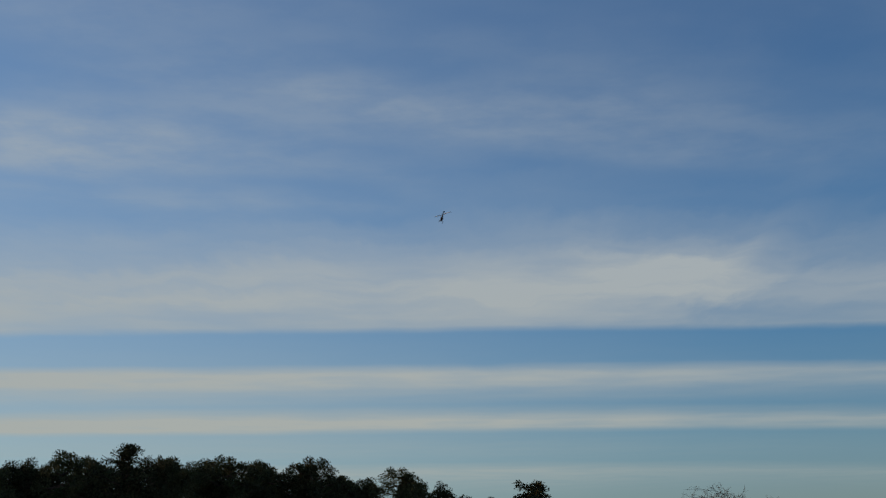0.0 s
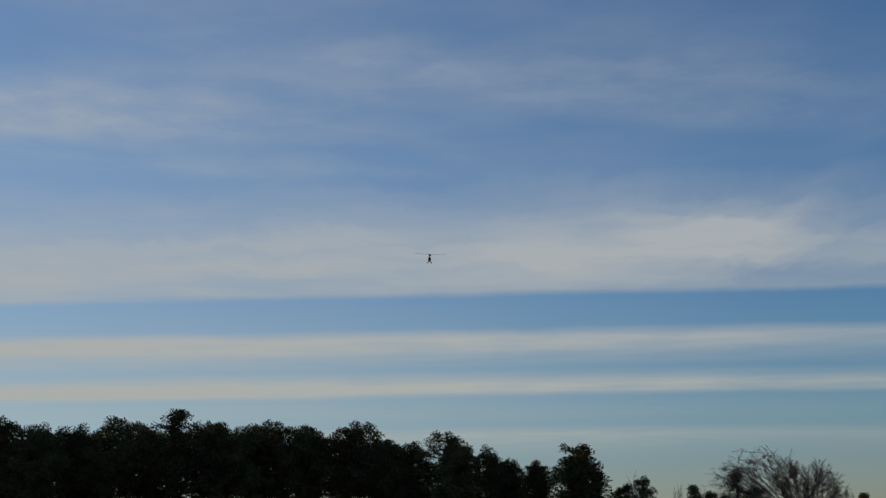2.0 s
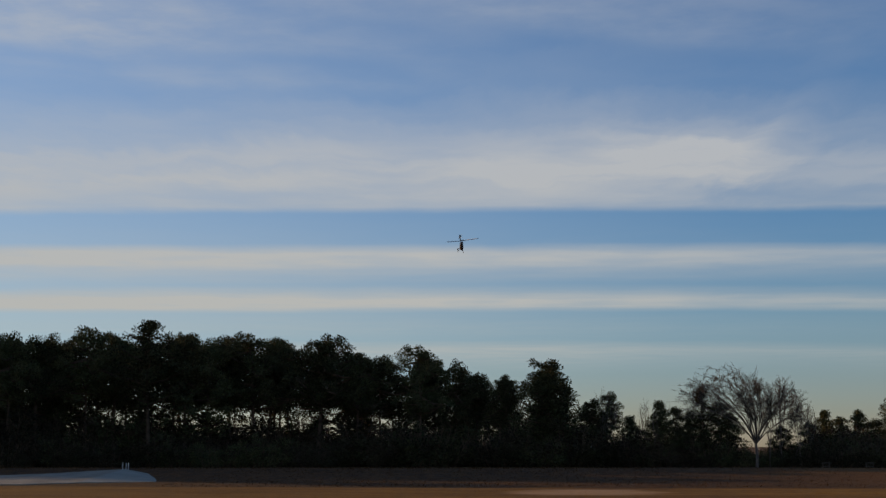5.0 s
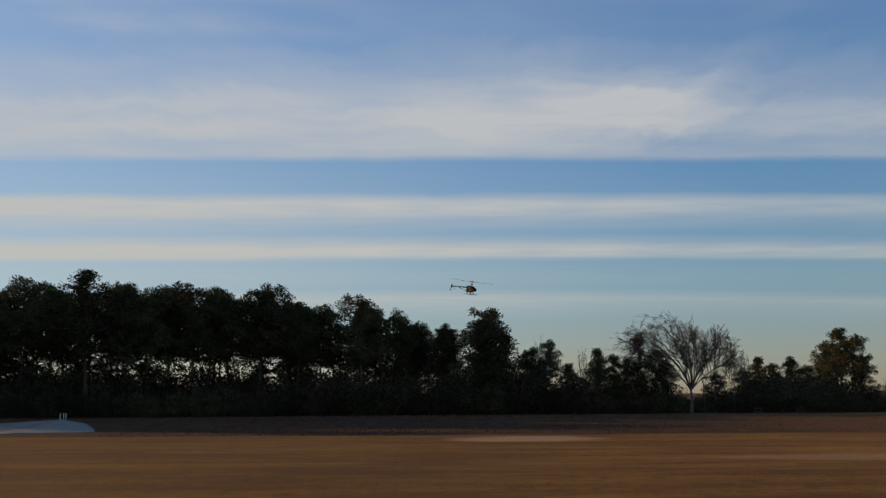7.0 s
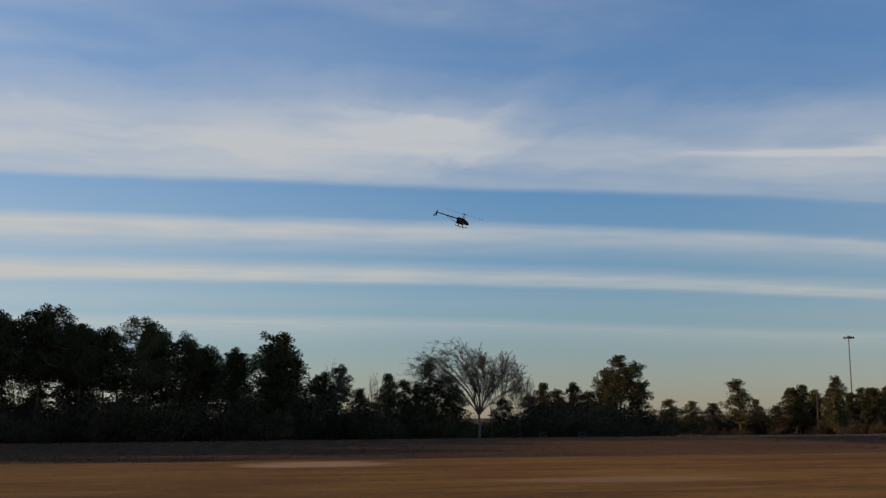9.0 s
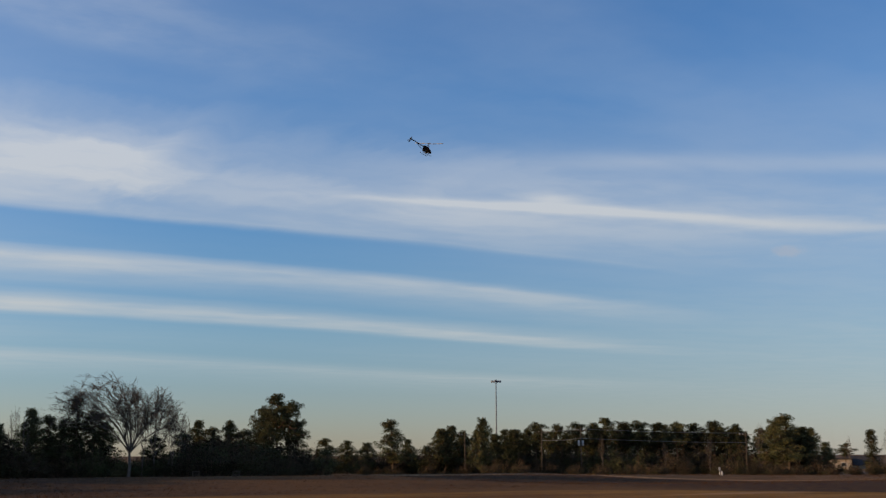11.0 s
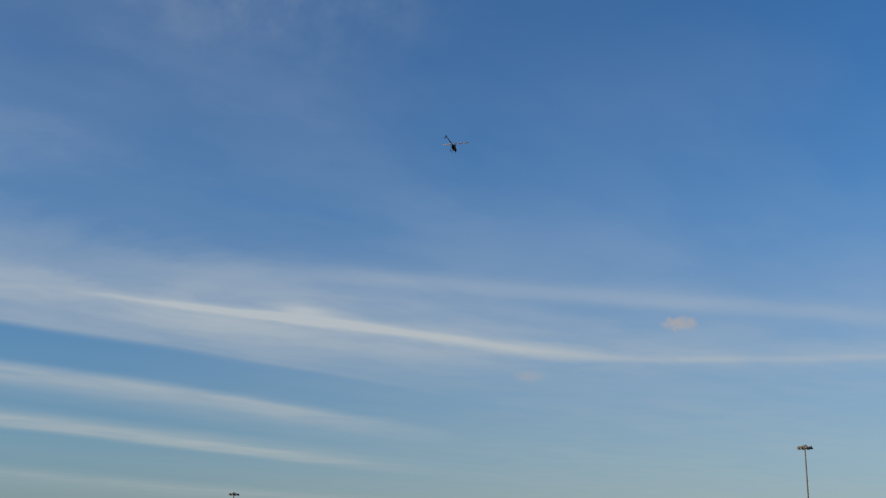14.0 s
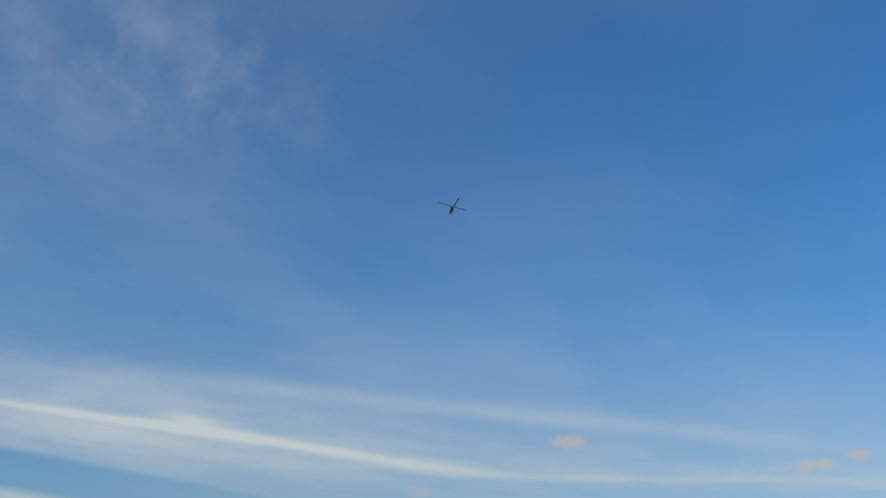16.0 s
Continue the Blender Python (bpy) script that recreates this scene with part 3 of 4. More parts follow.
# the wood edge: the trees that make its outline (azimuth, elevation of the top, distance, shape, width)
EDGE = [(22.9, 5.4, 101, 2, 1.0), (21.4, 4.8, 99, 0, 1.0), (20.2, 4.95, 100, 1, 1.0), (19.5, 5.1, 103, 4, 0.9), (18.0, 5.45, 100, 0, 1.0), (16.7, 5.1, 102, 1, 1.0), (15.1, 5.8, 97, 9, 1.1),
        (13.3, 5.25, 103, 0, 1.0), (12.2, 5.05, 100, 4, 1.0), (10.0, 5.3, 101, 2, 1.05), (8.9, 5.1, 104, 0, 0.9), (7.0, 5.25, 99, 2, 1.15), (5.0, 4.35, 100, 1, 1.0), (3.9, 4.3, 103, 0, 1.0),
        (1.9, 4.8, 100, 2, 0.95), (0.3, 4.1, 101, 4, 0.9), (-0.8, 3.45, 103, 3, 0.9), (-2.2, 3.35, 100, 4, 0.95), (-4.3, 4.1, 98, 8, 1.3)]
for az, el, d, k, w in EDGE:
    x, y, h = by_top(az, el, d)
    plant(PINES[k], x, y, h, DARK_PINE, "pines of the wood edge", w)
# the wood behind and between them
for row in range(3):
    az = 31.0
    while az > -6.2:
        cap = np.interp(az, [-6, -4.5, -2, 0.5, 2, 4, 6, 7, 16, 31], [2.2, 3.6, 3.2, 3.8, 4.4, 4.2, 4.5, 5.0, 5.1, 5.2])
        d = 104 + row * 7 + random.uniform(-2, 2)
        x, y, h = by_top(az, cap * random.uniform(0.92, 1.03), d)
        plant(PINES[random.choice((0, 1, 2, 3, 0, 4) if 5 < az < 14 else (0, 2, 4, 4)) if az > 5 else random.choice((2, 4, 5))], x, y, h, DARK_PINE, "pines of the wood edge", random.uniform(0.85, 1.1))
        az -= random.uniform(1.8, 3.0)

# unseen pines added towards the sun to shade the bank's near end, then drawing back
for az, d in ((24.6, 103), (26.2, 100), (27.9, 104), (29.6, 101), (31.3, 103), (33.0, 101), (35.0, 105), (36.8, 99), (38.6, 106), (40.2, 112), (42.0, 122), (44.1, 134), (46.0, 148), (48.2, 160), (50.1, 176), (53.0, 190), (56.2, 204), (25.4, 112), (28.7, 113), (32.1, 112), (36.0, 115), (40.9, 126), (45.1, 150)):
    x, y = polar(az, d)
    plant(PINES[random.randrange(5)], x, y, random.uniform(10.5, 12.5), DARK_PINE, "pines of the wood edge", random.uniform(1.1, 1.4))

# rough dead grass on the bank and short tufts on the near field
def build_grass():
    rng = np.random.default_rng(77)
    for name, count, x0, x1, y0, y1, low, high, label in (("bank_grass", 90000, -62, 112, 48.0, 85, 0.02, 0.065, "dark rough dead grass on the bank"), ("field_grass", 150000, -24, 66, 13, 50, 0.010, 0.020, "short dry straw-coloured turf blades")):
        x, y = rng.uniform(x0, x1, count), y0 + (y1 - y0) * rng.random(count) ** (1.0 if name == "bank_grass" else 1.6)
        keep = ~((x < -13) & (y > 46) & (y < 69)) & ((name == "bank_grass") | (y + 0.06 * x + 0.068 * np.maximum(x - 30, 0) ** 2 < 48))
        keep &= (rng.random(count) < 0.45) | (x < 12) | (x > 42) | (name == "field_grass")
        x, y = x[keep], y[keep]
        count = len(x)
        z = np.array([ground_height(a, b) for a, b in zip(x, y)]) - 0.01
        h = rng.uniform(low, high, count)
        a = rng.uniform(0, 2 * np.pi, count)
        w = h * (rng.uniform(0.12, 0.3, count) if name == "bank_grass" else rng.uniform(0.2, 0.4, count))
        base = np.stack([x, y, z], 1)
        side = np.stack([np.cos(a) * w, np.sin(a) * w, np.zeros(count)], 1)
        tip = np.stack([rng.normal(0, 0.35, count) * h, rng.normal(0, 0.35, count) * h, h], 1)
        verts = np.stack([base - side, base + side, base + side * 1.4 + tip * 0.8, base + tip, base - side * 1.3 + tip * 0.7], 1).reshape(-1, 3)
        faces = [tuple(range(5 * i, 5 * i + 5)) for i in range(count)]
        tagged(new(name, mesh(name, verts, faces, DEAD_GRASS if name == "bank_grass" else SHORT_GRASS)), label, "grass", kind="stuff")


SHORT_GRASS = material("short_straw", (0.26, 0.125, 0.028), 0.95, spread=0.4, scale=0.5, fine=6.0, bump=0.0, second=(0.13, 0.06, 0.016), per_piece=0.35)
build_grass()

# undergrowth along the wood edge
SHRUBS = [shrub(31, 3.0, 2.0, NEEDLE), shrub(32, 3.0, 2.2, BROWN_LEAF), shrub(33, 3.0, 1.8, BROWN_LEAF)]
az = 31.0
while az > -22.6:
    for d0 in (96, 101, 107):
        x, y = polar(az + random.uniform(-0.6, 0.6), d0 + random.uniform(-2, 2))
        hgt = random.uniform(1.2, 2.0) if -16.0 < az < -13.0 else (random.uniform(2.2, 3.2) if d0 < 100 else random.uniform(3.8, 5.4) + (0.5 if az > 13 else 0.0)) if az > 5 else random.uniform(2.6, 4.4) if az > -6 else random.uniform(2.0, 3.4)
        plant(random.choice(SHRUBS), x, y, hgt, "dark tangled winter shrub under the wood edge", "shrubs of the wood edge", random.uniform(0.9, 1.5))
    az -= random.uniform(0.9, 1.4)

# a patchy taller thicket deeper in the wood
az = 21.0
while az > 4.5:
    x, y = polar(az, random.uniform(115, 121))
    if random.random() < 0.68:
        plant(random.choice(SHRUBS), x, y, random.uniform(5.0, 6.6), "dark tangled winter shrub under the wood edge", "shrubs of the wood edge", random.uniform(0.6, 0.9))
    az -= random.uniform(0.7, 1.2)

# the thin stretch with leafless trees and small pines
BARES = [bare_tree(44, 10.0, [(-0.20, 0.60, 0.36, 0.38, 0.85), (0.14, 0.53, 0.21, 0.33, 0.4)], 0.26, 14), bare_tree(42, 8.0, [(0.0, 0.55, 0.26, 0.42, 1.0)], 0.22, 8, (6, 5, 4), 3), bare_tree(43, 9.0, [(0.0, 0.60, 0.13, 0.38, 1.0)], 0.36, 5, (5, 4, 3))]
for az, el, d, k, turn, w in ((-14.0, 3.85, 93, 0, 0, 1.4), (-15.3, 3.2, 100, 1, 0, 1.0), (-16.1, 2.5, 101, 1, 70, 0.8), (-7.0, 2.8, 100, 1, None, 0.8), (-8.9, 2.2, 101, 2, None, 0.8), (-10.0, 2.1, 104, 2, None, 0.8), (-16.6, 2.0, 103, 2, None, 0.9), (-14.7, 2.2, 96, 2, None, 0.8), (-9.4, 2.0, 99, 2, None, 0.5)):
    x, y, h = by_top(az, el, d)
    plant(BARES[k], x, y, h, "leafless pale-barked tree with fine twigs at the field edge", "leafless trees", w, turn)
for az, el, d, k, w in ((-6.4, 2.2, 99, 3, 0.8), (-7.3, 2.55, 102, 1, 0.8), (-9.6, 2.1, 100, 6, 1.0), (-10.4, 1.8, 103, 7, 1.1), (-11.7, 2.75, 100, 7, 0.8), (-12.4, 2.0, 103, 0, 1.1), (-17.3, 1.6, 108, 6, 1.1), (-18.0, 1.3, 106, 7, 1.1), (-18.7, 1.6, 108, 8, 1.0),
                        (-6.9, 1.5, 106, 6, 1.1), (-8.2, 1.4, 108, 8, 1.1), (-11.0, 1.6, 108, 8, 1.0), (-12.9, 1.5, 110, 6, 1.2), (-15.2, 0.9, 112, 4, 1.5), (-19.4, 1.2, 110, 4, 1.4), (-16.6, 1.1, 112, 4, 1.4), (-20.6, 1.5, 104, 5, 1.0), (-20.2, 1.1, 106, 5, 1.4), (-21.0, 2.85, 107, 9, 1.25), (-21.6, 2.4, 106, 0, 1.0), (-20.4, 2.3, 108, 1, 1.0), (-21.9, 1.7, 108, 4, 1.0)):
    x, y, h = by_top(az, el, d)
    plant(PINES[k], x, y, h, FREE_PINE, "pines along the field", w)

# the further edge to the side, beyond the end of the bank
FAR = [(-23.4, 0.75, 165, 4, 1.6), (-24.4, 0.65, 168, 5, 1.5), (-25.4, 0.55, 170, 4, 1.6), (-26.6, 1.65, 160, 4, 1.2), (-27.4, 0.7, 166, 5, 1.2), (-28.3, 0.4, 170, 4, 1.4), (-29.2, 1.2, 162, 4, 1.3), (-30.0, 0.8, 164, 5, 1.2),
       (-31.0, 1.72, 150, 5, 0.85), (-31.7, 0.9, 160, 5, 1.0), (-32.5, 1.15, 160, 4, 1.2), (-33.6, 1.5, 160, 4, 1.15), (-34.6, 1.4, 165, 4, 1.2), (-35.6, 1.5, 166, 4, 1.3), (-36.4, 1.45, 168, 4, 1.2), (-37.1, 1.7, 166, 4, 1.3), (-37.9, 1.5, 170, 4, 1.3), (-38.5, 1.55, 168, 4, 1.3),
       (-39.5, 1.45, 170, 4, 1.3), (-40.4, 1.48, 168, 4, 1.4), (-41.2, 1.4, 170, 4, 1.3), (-42.1, 1.52, 168, 4, 1.3), (-43.1, 1.35, 168, 4, 1.2), (-45.0, 1.55, 160, 5, 1.3), (-45.5, 1.8, 158, 5, 1.25), (-46.2, 1.2, 160, 5, 1.1), (-47.2, 0.5, 190, 4, 1.5), (-48.0, 0.45, 220, 4, 1.5)]
for i, (az, el, d, k, w) in enumerate(FAR):
    x, y, h = by_top(az, el, d)
    plant(PINES[(7, 1, 6, 3, 8, 0)[i % 6] if az < -33 and k == 4 else (7, 6, 8)[i % 3]], x, y, h, "olive green pine in the sunlit far wood edge", "pines of the far edge", w)
for az, el, d, k, w in ((-49.2, 1.05, 158, 0, 1.2), (-50.85, 1.66, 158, 1, 1.15), (-52.45, 0.55, 158, 0, 1.1), (-57.7, 0.9, 190, 1, 1.0)):
    x, y, h = by_top(az, el, d)
    plant(CONES[k], x, y, h, "tiered dark green conifer standing alone by the road", "lone conifers", w)
for az, el, d, k, w in ((-58.9, 0.6, 185, 4, 1.6), (-59.6, 0.65, 186, 5, 1.5), (-60.6, 0.6, 186, 4, 1.6), (-61.6, 0.7, 188, 5, 1.5), (-62.6, 0.5, 190, 4, 1.6)):
    x, y, h = by_top(az, el, d)
    plant(PINES[k], x, y, h, "olive green pine in the sunlit far wood edge", "pines of the far edge", w)
# fill behind them
az = -29.0
while az > -46.5:
    x, y, h = by_top(az, random.uniform(0.9, 1.35), random.uniform(172, 185))
    plant(random.choice(PINES[6:9]), x, y, h, "olive green pine in the sunlit far wood edge", "pines of the far edge", random.uniform(1.0, 1.4))
    az -= random.uniform(0.45, 0.8)
az = -22.0
while az > -61:
    near = -31 > az > -47
    for d0 in ((140, 150, 156) if near else (150, 162)):
        x, y = polar(az + random.uniform(-0.5, 0.5), d0 + random.uniform(-4, 4))
        plant(random.choice(SHRUBS[1:]), x, y, random.uniform(0.7, 1.4) if az < -53.2 else random.uniform(1.4, 2.6) if az < -46 else random.uniform(0.9, 2.3 if near else 1.7), "brown leafless scrub bush at the field margin", "scrub bushes", random.uniform(0.9, 1.5))
    az -= random.uniform(0.8, 1.3)
for low, high, step, d0, h0, h1 in ((-46.5, -29.0, 0.6, 163, 2.6, 4.4), (-29.0, -22.3, 0.6, 166, 2.8, 4.0), (-21.5, -6.0, 0.75, 106, 2.8, 4.3)):
    az = high
    while az > low:
        x, y = polar(az, d0 + random.uniform(-3, 3))
        plant(random.choice(SHRUBS), x, y, random.uniform(h0, h1) * (0.5 if -16.0 < az < -13.4 else 1.0), "tall olive brown thicket bush along the wood edge", "thicket bushes", random.uniform(0.8, 1.2))
        az -= step * random.uniform(0.7, 1.3)
for az, el, d in ((-44.2, 1.4, 165), (-49.9, 1.2, 200), (-51.4, 0.9, 210), (-36.8, 0.9, 150), (-39.8, 0.6, 150), (-41.9, 0.8, 152), (-48.2, 0.8, 210)):
    x, y, h = by_top(az, el, d)
    plant(BARES[2], x, y, h, "leafless pale-barked tree with fine twigs at the field edge", "leafless trees", 0.8)


# ---- the pale ramp, posts and frames on the field ----


def build_ramp():
    r = thing("concrete_ramp", Matrix(), "low pale concrete ramp with a bluish shaded end slope", "ramp")
    front, back = [(-60.0, 47.0), (-19.0, 50.5), (-17.4, 53.0)], [(-66.0, 60.0), (-25.8, 60.5), (-21.3, 61.5)]
    tip, apex, tail = Vector((-14.3, 54.9, 0.02)), Vector((-17.9, 62.3, 0.45)), Vector((-17.0, 66.0, 0.02))
    s = Shape()
    s.v = [Vector((*front[0], 0.04)), Vector((*front[1], 0.04)), Vector((*front[2], 0.04)), apex, Vector((*back[2], 0.26)), Vector((*back[1], 0.09)), Vector((*back[0], 0.06))]
    s.v += [Vector((p.x, p.y, -0.3)) for p in s.v]
    s.f = [(0, 1, 5, 6), (1, 2, 4, 5), (2, 3, 4)] + [(i, i + 7, (i + 1) % 7 + 7, (i + 1) % 7) for i in range(7)]
    part("slab", s.done("slab", CONCRETE), r)
    e = Shape()
    e.v = [Vector((*front[2], 0.044)), tip, apex + Vector((0.0, 0, 0.004)), tail, Vector((*front[2], -0.3)), tip - Vector((0, 0, 0.3)), tail - Vector((0, 0, 0.3))]
    e.f = [(0, 1, 2), (1, 3, 2), (0, 4, 5, 1), (1, 5, 6, 3)]
    part("end_slope", e.done("end_slope", SHADE_CONCRETE), r, "concrete end slope in a cool shade-toned grey")
    for dx in (-0.16, 0.02, 0.14):
        p = thing("marker_post", Matrix.Translation((apex.x + dx, apex.y + 0.15, apex.z - 0.05)), "short white marker post on the ramp", "post", "marker posts")
        part("post", Shape().tube([Vector((0, 0, -0.05)), Vector((0, 0, 0.36))], [0.028, 0.026], 8).done("marker_post", WHITE, True), p)
        part("cap", Shape().tube([Vector((0, 0, 0.36)), Vector((0, 0, 0.38))], [0.032, 0.02], 8).done("marker_cap", WHITE, True), p)


# cooler copy of the concrete: the end slope's bluish shade put into its colour
SHADE_CONCRETE = material("cool_shade_concrete", (0.24, 0.25, 0.225), 0.85, spread=0.2, scale=0.8, fine=25.0, bump=0.3)
build_ramp()


def build_frame_stand(x, y):
    """A small open wooden target frame."""
    g = thing("target_frame", Matrix.Translation(on_ground(x, y, 0.0)), "small weathered wooden frame standing at the field edge", "frame", "wooden frames")
    for dx in (-0.24, 0.24):
        part("leg", Shape().box(dx - 0.03, dx + 0.03, -0.03, 0.03, -0.1, 0.38).done("frame_leg", WOOD), g)
    part("crossbar", Shape().box(-0.29, 0.29, -0.028, 0.028, 0.38, 0.44).done("frame_crossbar", WOOD), g)
    part("brace", Shape().box(-0.21, 0.21, -0.02, 0.02, 0.14, 0.18).done("frame_brace", WOOD), g)


for az, d in ((-17.2, 88), (-19.1, 88)):
    build_frame_stand(*polar(az, d))


# ---- poles, masts, lines ----


def build_mast(az, el, dist, thick):
    """A high lighting mast: tapered pole with a ring of floodlights."""
    x, y, h = by_top(az, el, dist)
    m = thing("light_mast", Matrix.Translation(on_ground(x, y)), "tall galvanised high-mast light with a ring of lamps", "light mast", "light masts")
    k = 0.85
    part("pole", Shape().tube([Vector((0, 0, 0)), Vector((0, 0, h * 0.5)), Vector((0, 0, h))], [thick, thick * 0.8, thick * 0.55], 10).done("mast_pole", STEEL, True), m)
    part("head_frame", Shape().tube([Vector((0, 0, h - 0.2)), Vector((0, 0, h + 0.5))], [0.5 * k, 0.4 * k], 10).done("mast_head", STEEL, True), m)
    for i in range(8):
        a = i * math.pi / 4
        d = Vector((math.cos(a), math.sin(a), 0))
        arm = part("arm", Shape().tube([Vector((0, 0, h + 0.1)), d * 1.25 * k + Vector((0, 0, h + 0.15))], [0.06 * k, 0.05 * k], 5).done("mast_arm", STEEL), m)
        c = d * 1.4 * k + Vector((0, 0, h))
        part("floodlight", Shape().tube([c + Vector((0, 0, 0.3 * k)), c, c - Vector((0, 0, 0.28 * k))], [0.18 * k, 0.34 * k, 0.40 * k], 8).done("floodlight", STEEL), arm)


build_mast(-31.7, 3.52, 320, 0.22)
build_mast(-59.0, 6.0, 230, 0.21)


def build_utility_pole(az, el, dist, transformers=False):
    x, y, h = by_top(az, el, dist)
    p = thing("utility_pole", Matrix.Translation(on_ground(x, y)) @ pose(0, 0, 0, 0, 0, az), "grey wooden utility pole with a crossarm", "utility pole", "utility poles")
    part("pole", Shape().tube([Vector((0, 0, 0)), Vector((0, 0, h))], [0.07, 0.05], 8).done("utility_pole", WOOD, True), p)
    arm = part("crossarm", Shape().box(-0.8, 0.8, -0.04, 0.04, h - 0.50, h - 0.42).done("crossarm", WOOD), p)
    for dx in (-0.72, -0.35, 0.35, 0.72):
        part("insulator", Shape().tube([Vector((dx, 0, h - 0.42)), Vector((dx, 0, h - 0.26))], [0.03, 0.02], 6).done("insulator", WHITE), arm)
    if transformers:
        for dx in (-0.26, 0.26):
            part("transformer", Shape().tube([Vector((dx, -0.2, h - 2.4)), Vector((dx, -0.2, h - 2.36)), Vector((dx, -0.2, h - 1.78)), Vector((dx, -0.2, h - 1.72))], [0.09, 0.13, 0.13, 0.09], 10).done("transformer", WHITE, True), p, "pale grey transformer can")
    return Vector((x, y, ground_height(x, y) + h))


POLES = [build_utility_pole(-30.15, 1.1, 152), build_utility_pole(-33.9, 1.2, 154), build_utility_pole(-35.8, 1.3, 152, True), build_utility_pole(-43.6, 1.05, 156)]
for a, b in zip(POLES[1:], POLES[2:]):
    for dz in (-0.3, -1.5):
        pts = [a.lerp(b, k) + Vector((0, 0, dz - 0.12 * 4 * k * (1 - k))) for k in np.linspace(0, 1, 9)]
        w = Shape().tube(pts, [0.022] * 9, 5).done("power_line", STEEL)
        tagged(new("power_line", w), "sagging pale power line between utility poles", "power line", "power lines")
x, y = polar(-42.43, 106)
post = thing("sign_post", Matrix.Translation(on_ground(x, y)), "white pipe marker post at the field margin", "post")
part("post", Shape().tube([Vector((0, 0, 0)), Vector((0, 0, 0.42))], [0.07, 0.065], 8).done("sign_post", WHITE, True), post)
part("flag", Shape().box(-0.36, -0.18, -0.03, 0.03, 0.5, 0.75).box(-0.29, -0.25, -0.02, 0.02, 0, 0.5).done("sign_flag", WHITE), post)


x, y = polar(-6.35, 97.5)
board = thing("small_sign", Matrix.Translation(on_ground(x, y)) @ pose(0, 0, 0, 0, 0, -6.3), "small white board on a post before the wood edge", "sign")
part("post", Shape().box(-0.03, 0.03, -0.03, 0.03, 0, 1.80).done("small_sign_post", WOOD), board)
part("board", Shape().box(-0.13, 0.13, -0.05, -0.033, 1.58, 1.84).done("small_sign_board", WHITE), board, "white board")


# ---- buildings in the distance ----
TAN = material("tan_wall", (0.36, 0.29, 0.21), 0.85, spread=0.2, scale=0.8, fine=10.0, bump=0.1)
YELLOW = material("yellow_fascia", (0.42, 0.33, 0.11), 0.7, spread=0.2, scale=0.8, fine=10.0, bump=0.05)
BLUE_WALL = material("blue_metal_wall", (0.16, 0.22, 0.32), 0.6, 0.2, spread=0.2, scale=0.8, fine=10.0, bump=0.1)
DARK_ROOF = material("dark_roof", (0.06, 0.055, 0.055), 0.8, spread=0.3, scale=1.0, fine=10.0, bump=0.1)
GLASS = material("dark_window", (0.02, 0.025, 0.03), 0.15, spread=0.1, bump=0.0)


def build_house(az, dist, width, depth, height, wall, label, roof_over=0.4, windows=3, pitched=False, canopy=False):
    x, y = polar(az, dist)
    b = thing("far_building", Matrix.Translation(on_ground(x, y, 0.1)) @ pose(0, 0, 0, 0, 0, az), label, "building")
    w2, d2 = width / 2, depth / 2
    part("wall", Shape().box(-w2, w2, -d2, d2, 0, height).done("far_wall", wall), b)
    roof = Shape()
    if pitched:
        o = roof_over
        roof.v = [Vector(p) for p in ((-w2 - o, -d2 - o, height), (w2 + o, -d2 - o, height), (w2 + o, d2 + o, height), (-w2 - o, d2 + o, height), (-w2 - o, 0, height + depth * 0.32), (w2 + o, 0, height + depth * 0.32))]
        roof.f = [(0, 1, 5, 4), (2, 3, 4, 5), (0, 4, 3), (1, 2, 5), (0, 3, 2, 1)]
    else:
        roof.box(-w2 - roof_over, w2 + roof_over, -d2 - roof_over, d2 + roof_over, height + 0.003, height + 0.35)
    part("roof", roof.done("far_roof", DARK_ROOF), b)
    for i in range(windows):
        cx = -w2 + width * (i + 0.5) / windows
        win = part("window", Shape().box(cx - 0.7, cx + 0.7, -d2 - 0.06, -d2 + 0.05, height * 0.3, height * 0.72).done("far_window_frame", WHITE), b)
        part("pane", Shape().box(cx - 0.6, cx + 0.6, -d2 - 0.08, -d2 - 0.03, height * 0.34, height * 0.68).done("far_pane", GLASS), win)
    if canopy:
        part("canopy", Shape().box(-w2 * 1.25, w2 * 0.55, -d2 - 6, -d2 - 0.005, height * 0.66, height * 0.66 + 0.35).done("far_canopy", DARK_ROOF), b)
        part("fascia", Shape().box(-w2 * 1.0, w2 * 0.62, -d2 - 0.3, -d2 - 0.01, height * 0.86, height + 0.30).done("far_fascia", YELLOW), b, "yellow fascia band")
        for i in range(5):
            cx = -w2 * 1.2 + i * w2 * 0.42
            part("column", Shape().box(cx - 0.15, cx + 0.15, -d2 - 5.8, -d2 - 5.5, 0, height * 0.66 - 0.003).done("far_column", WHITE), b)
    return b


def tall(az, el, dist):
    return by_top(az, el, dist)[2] + 0.1


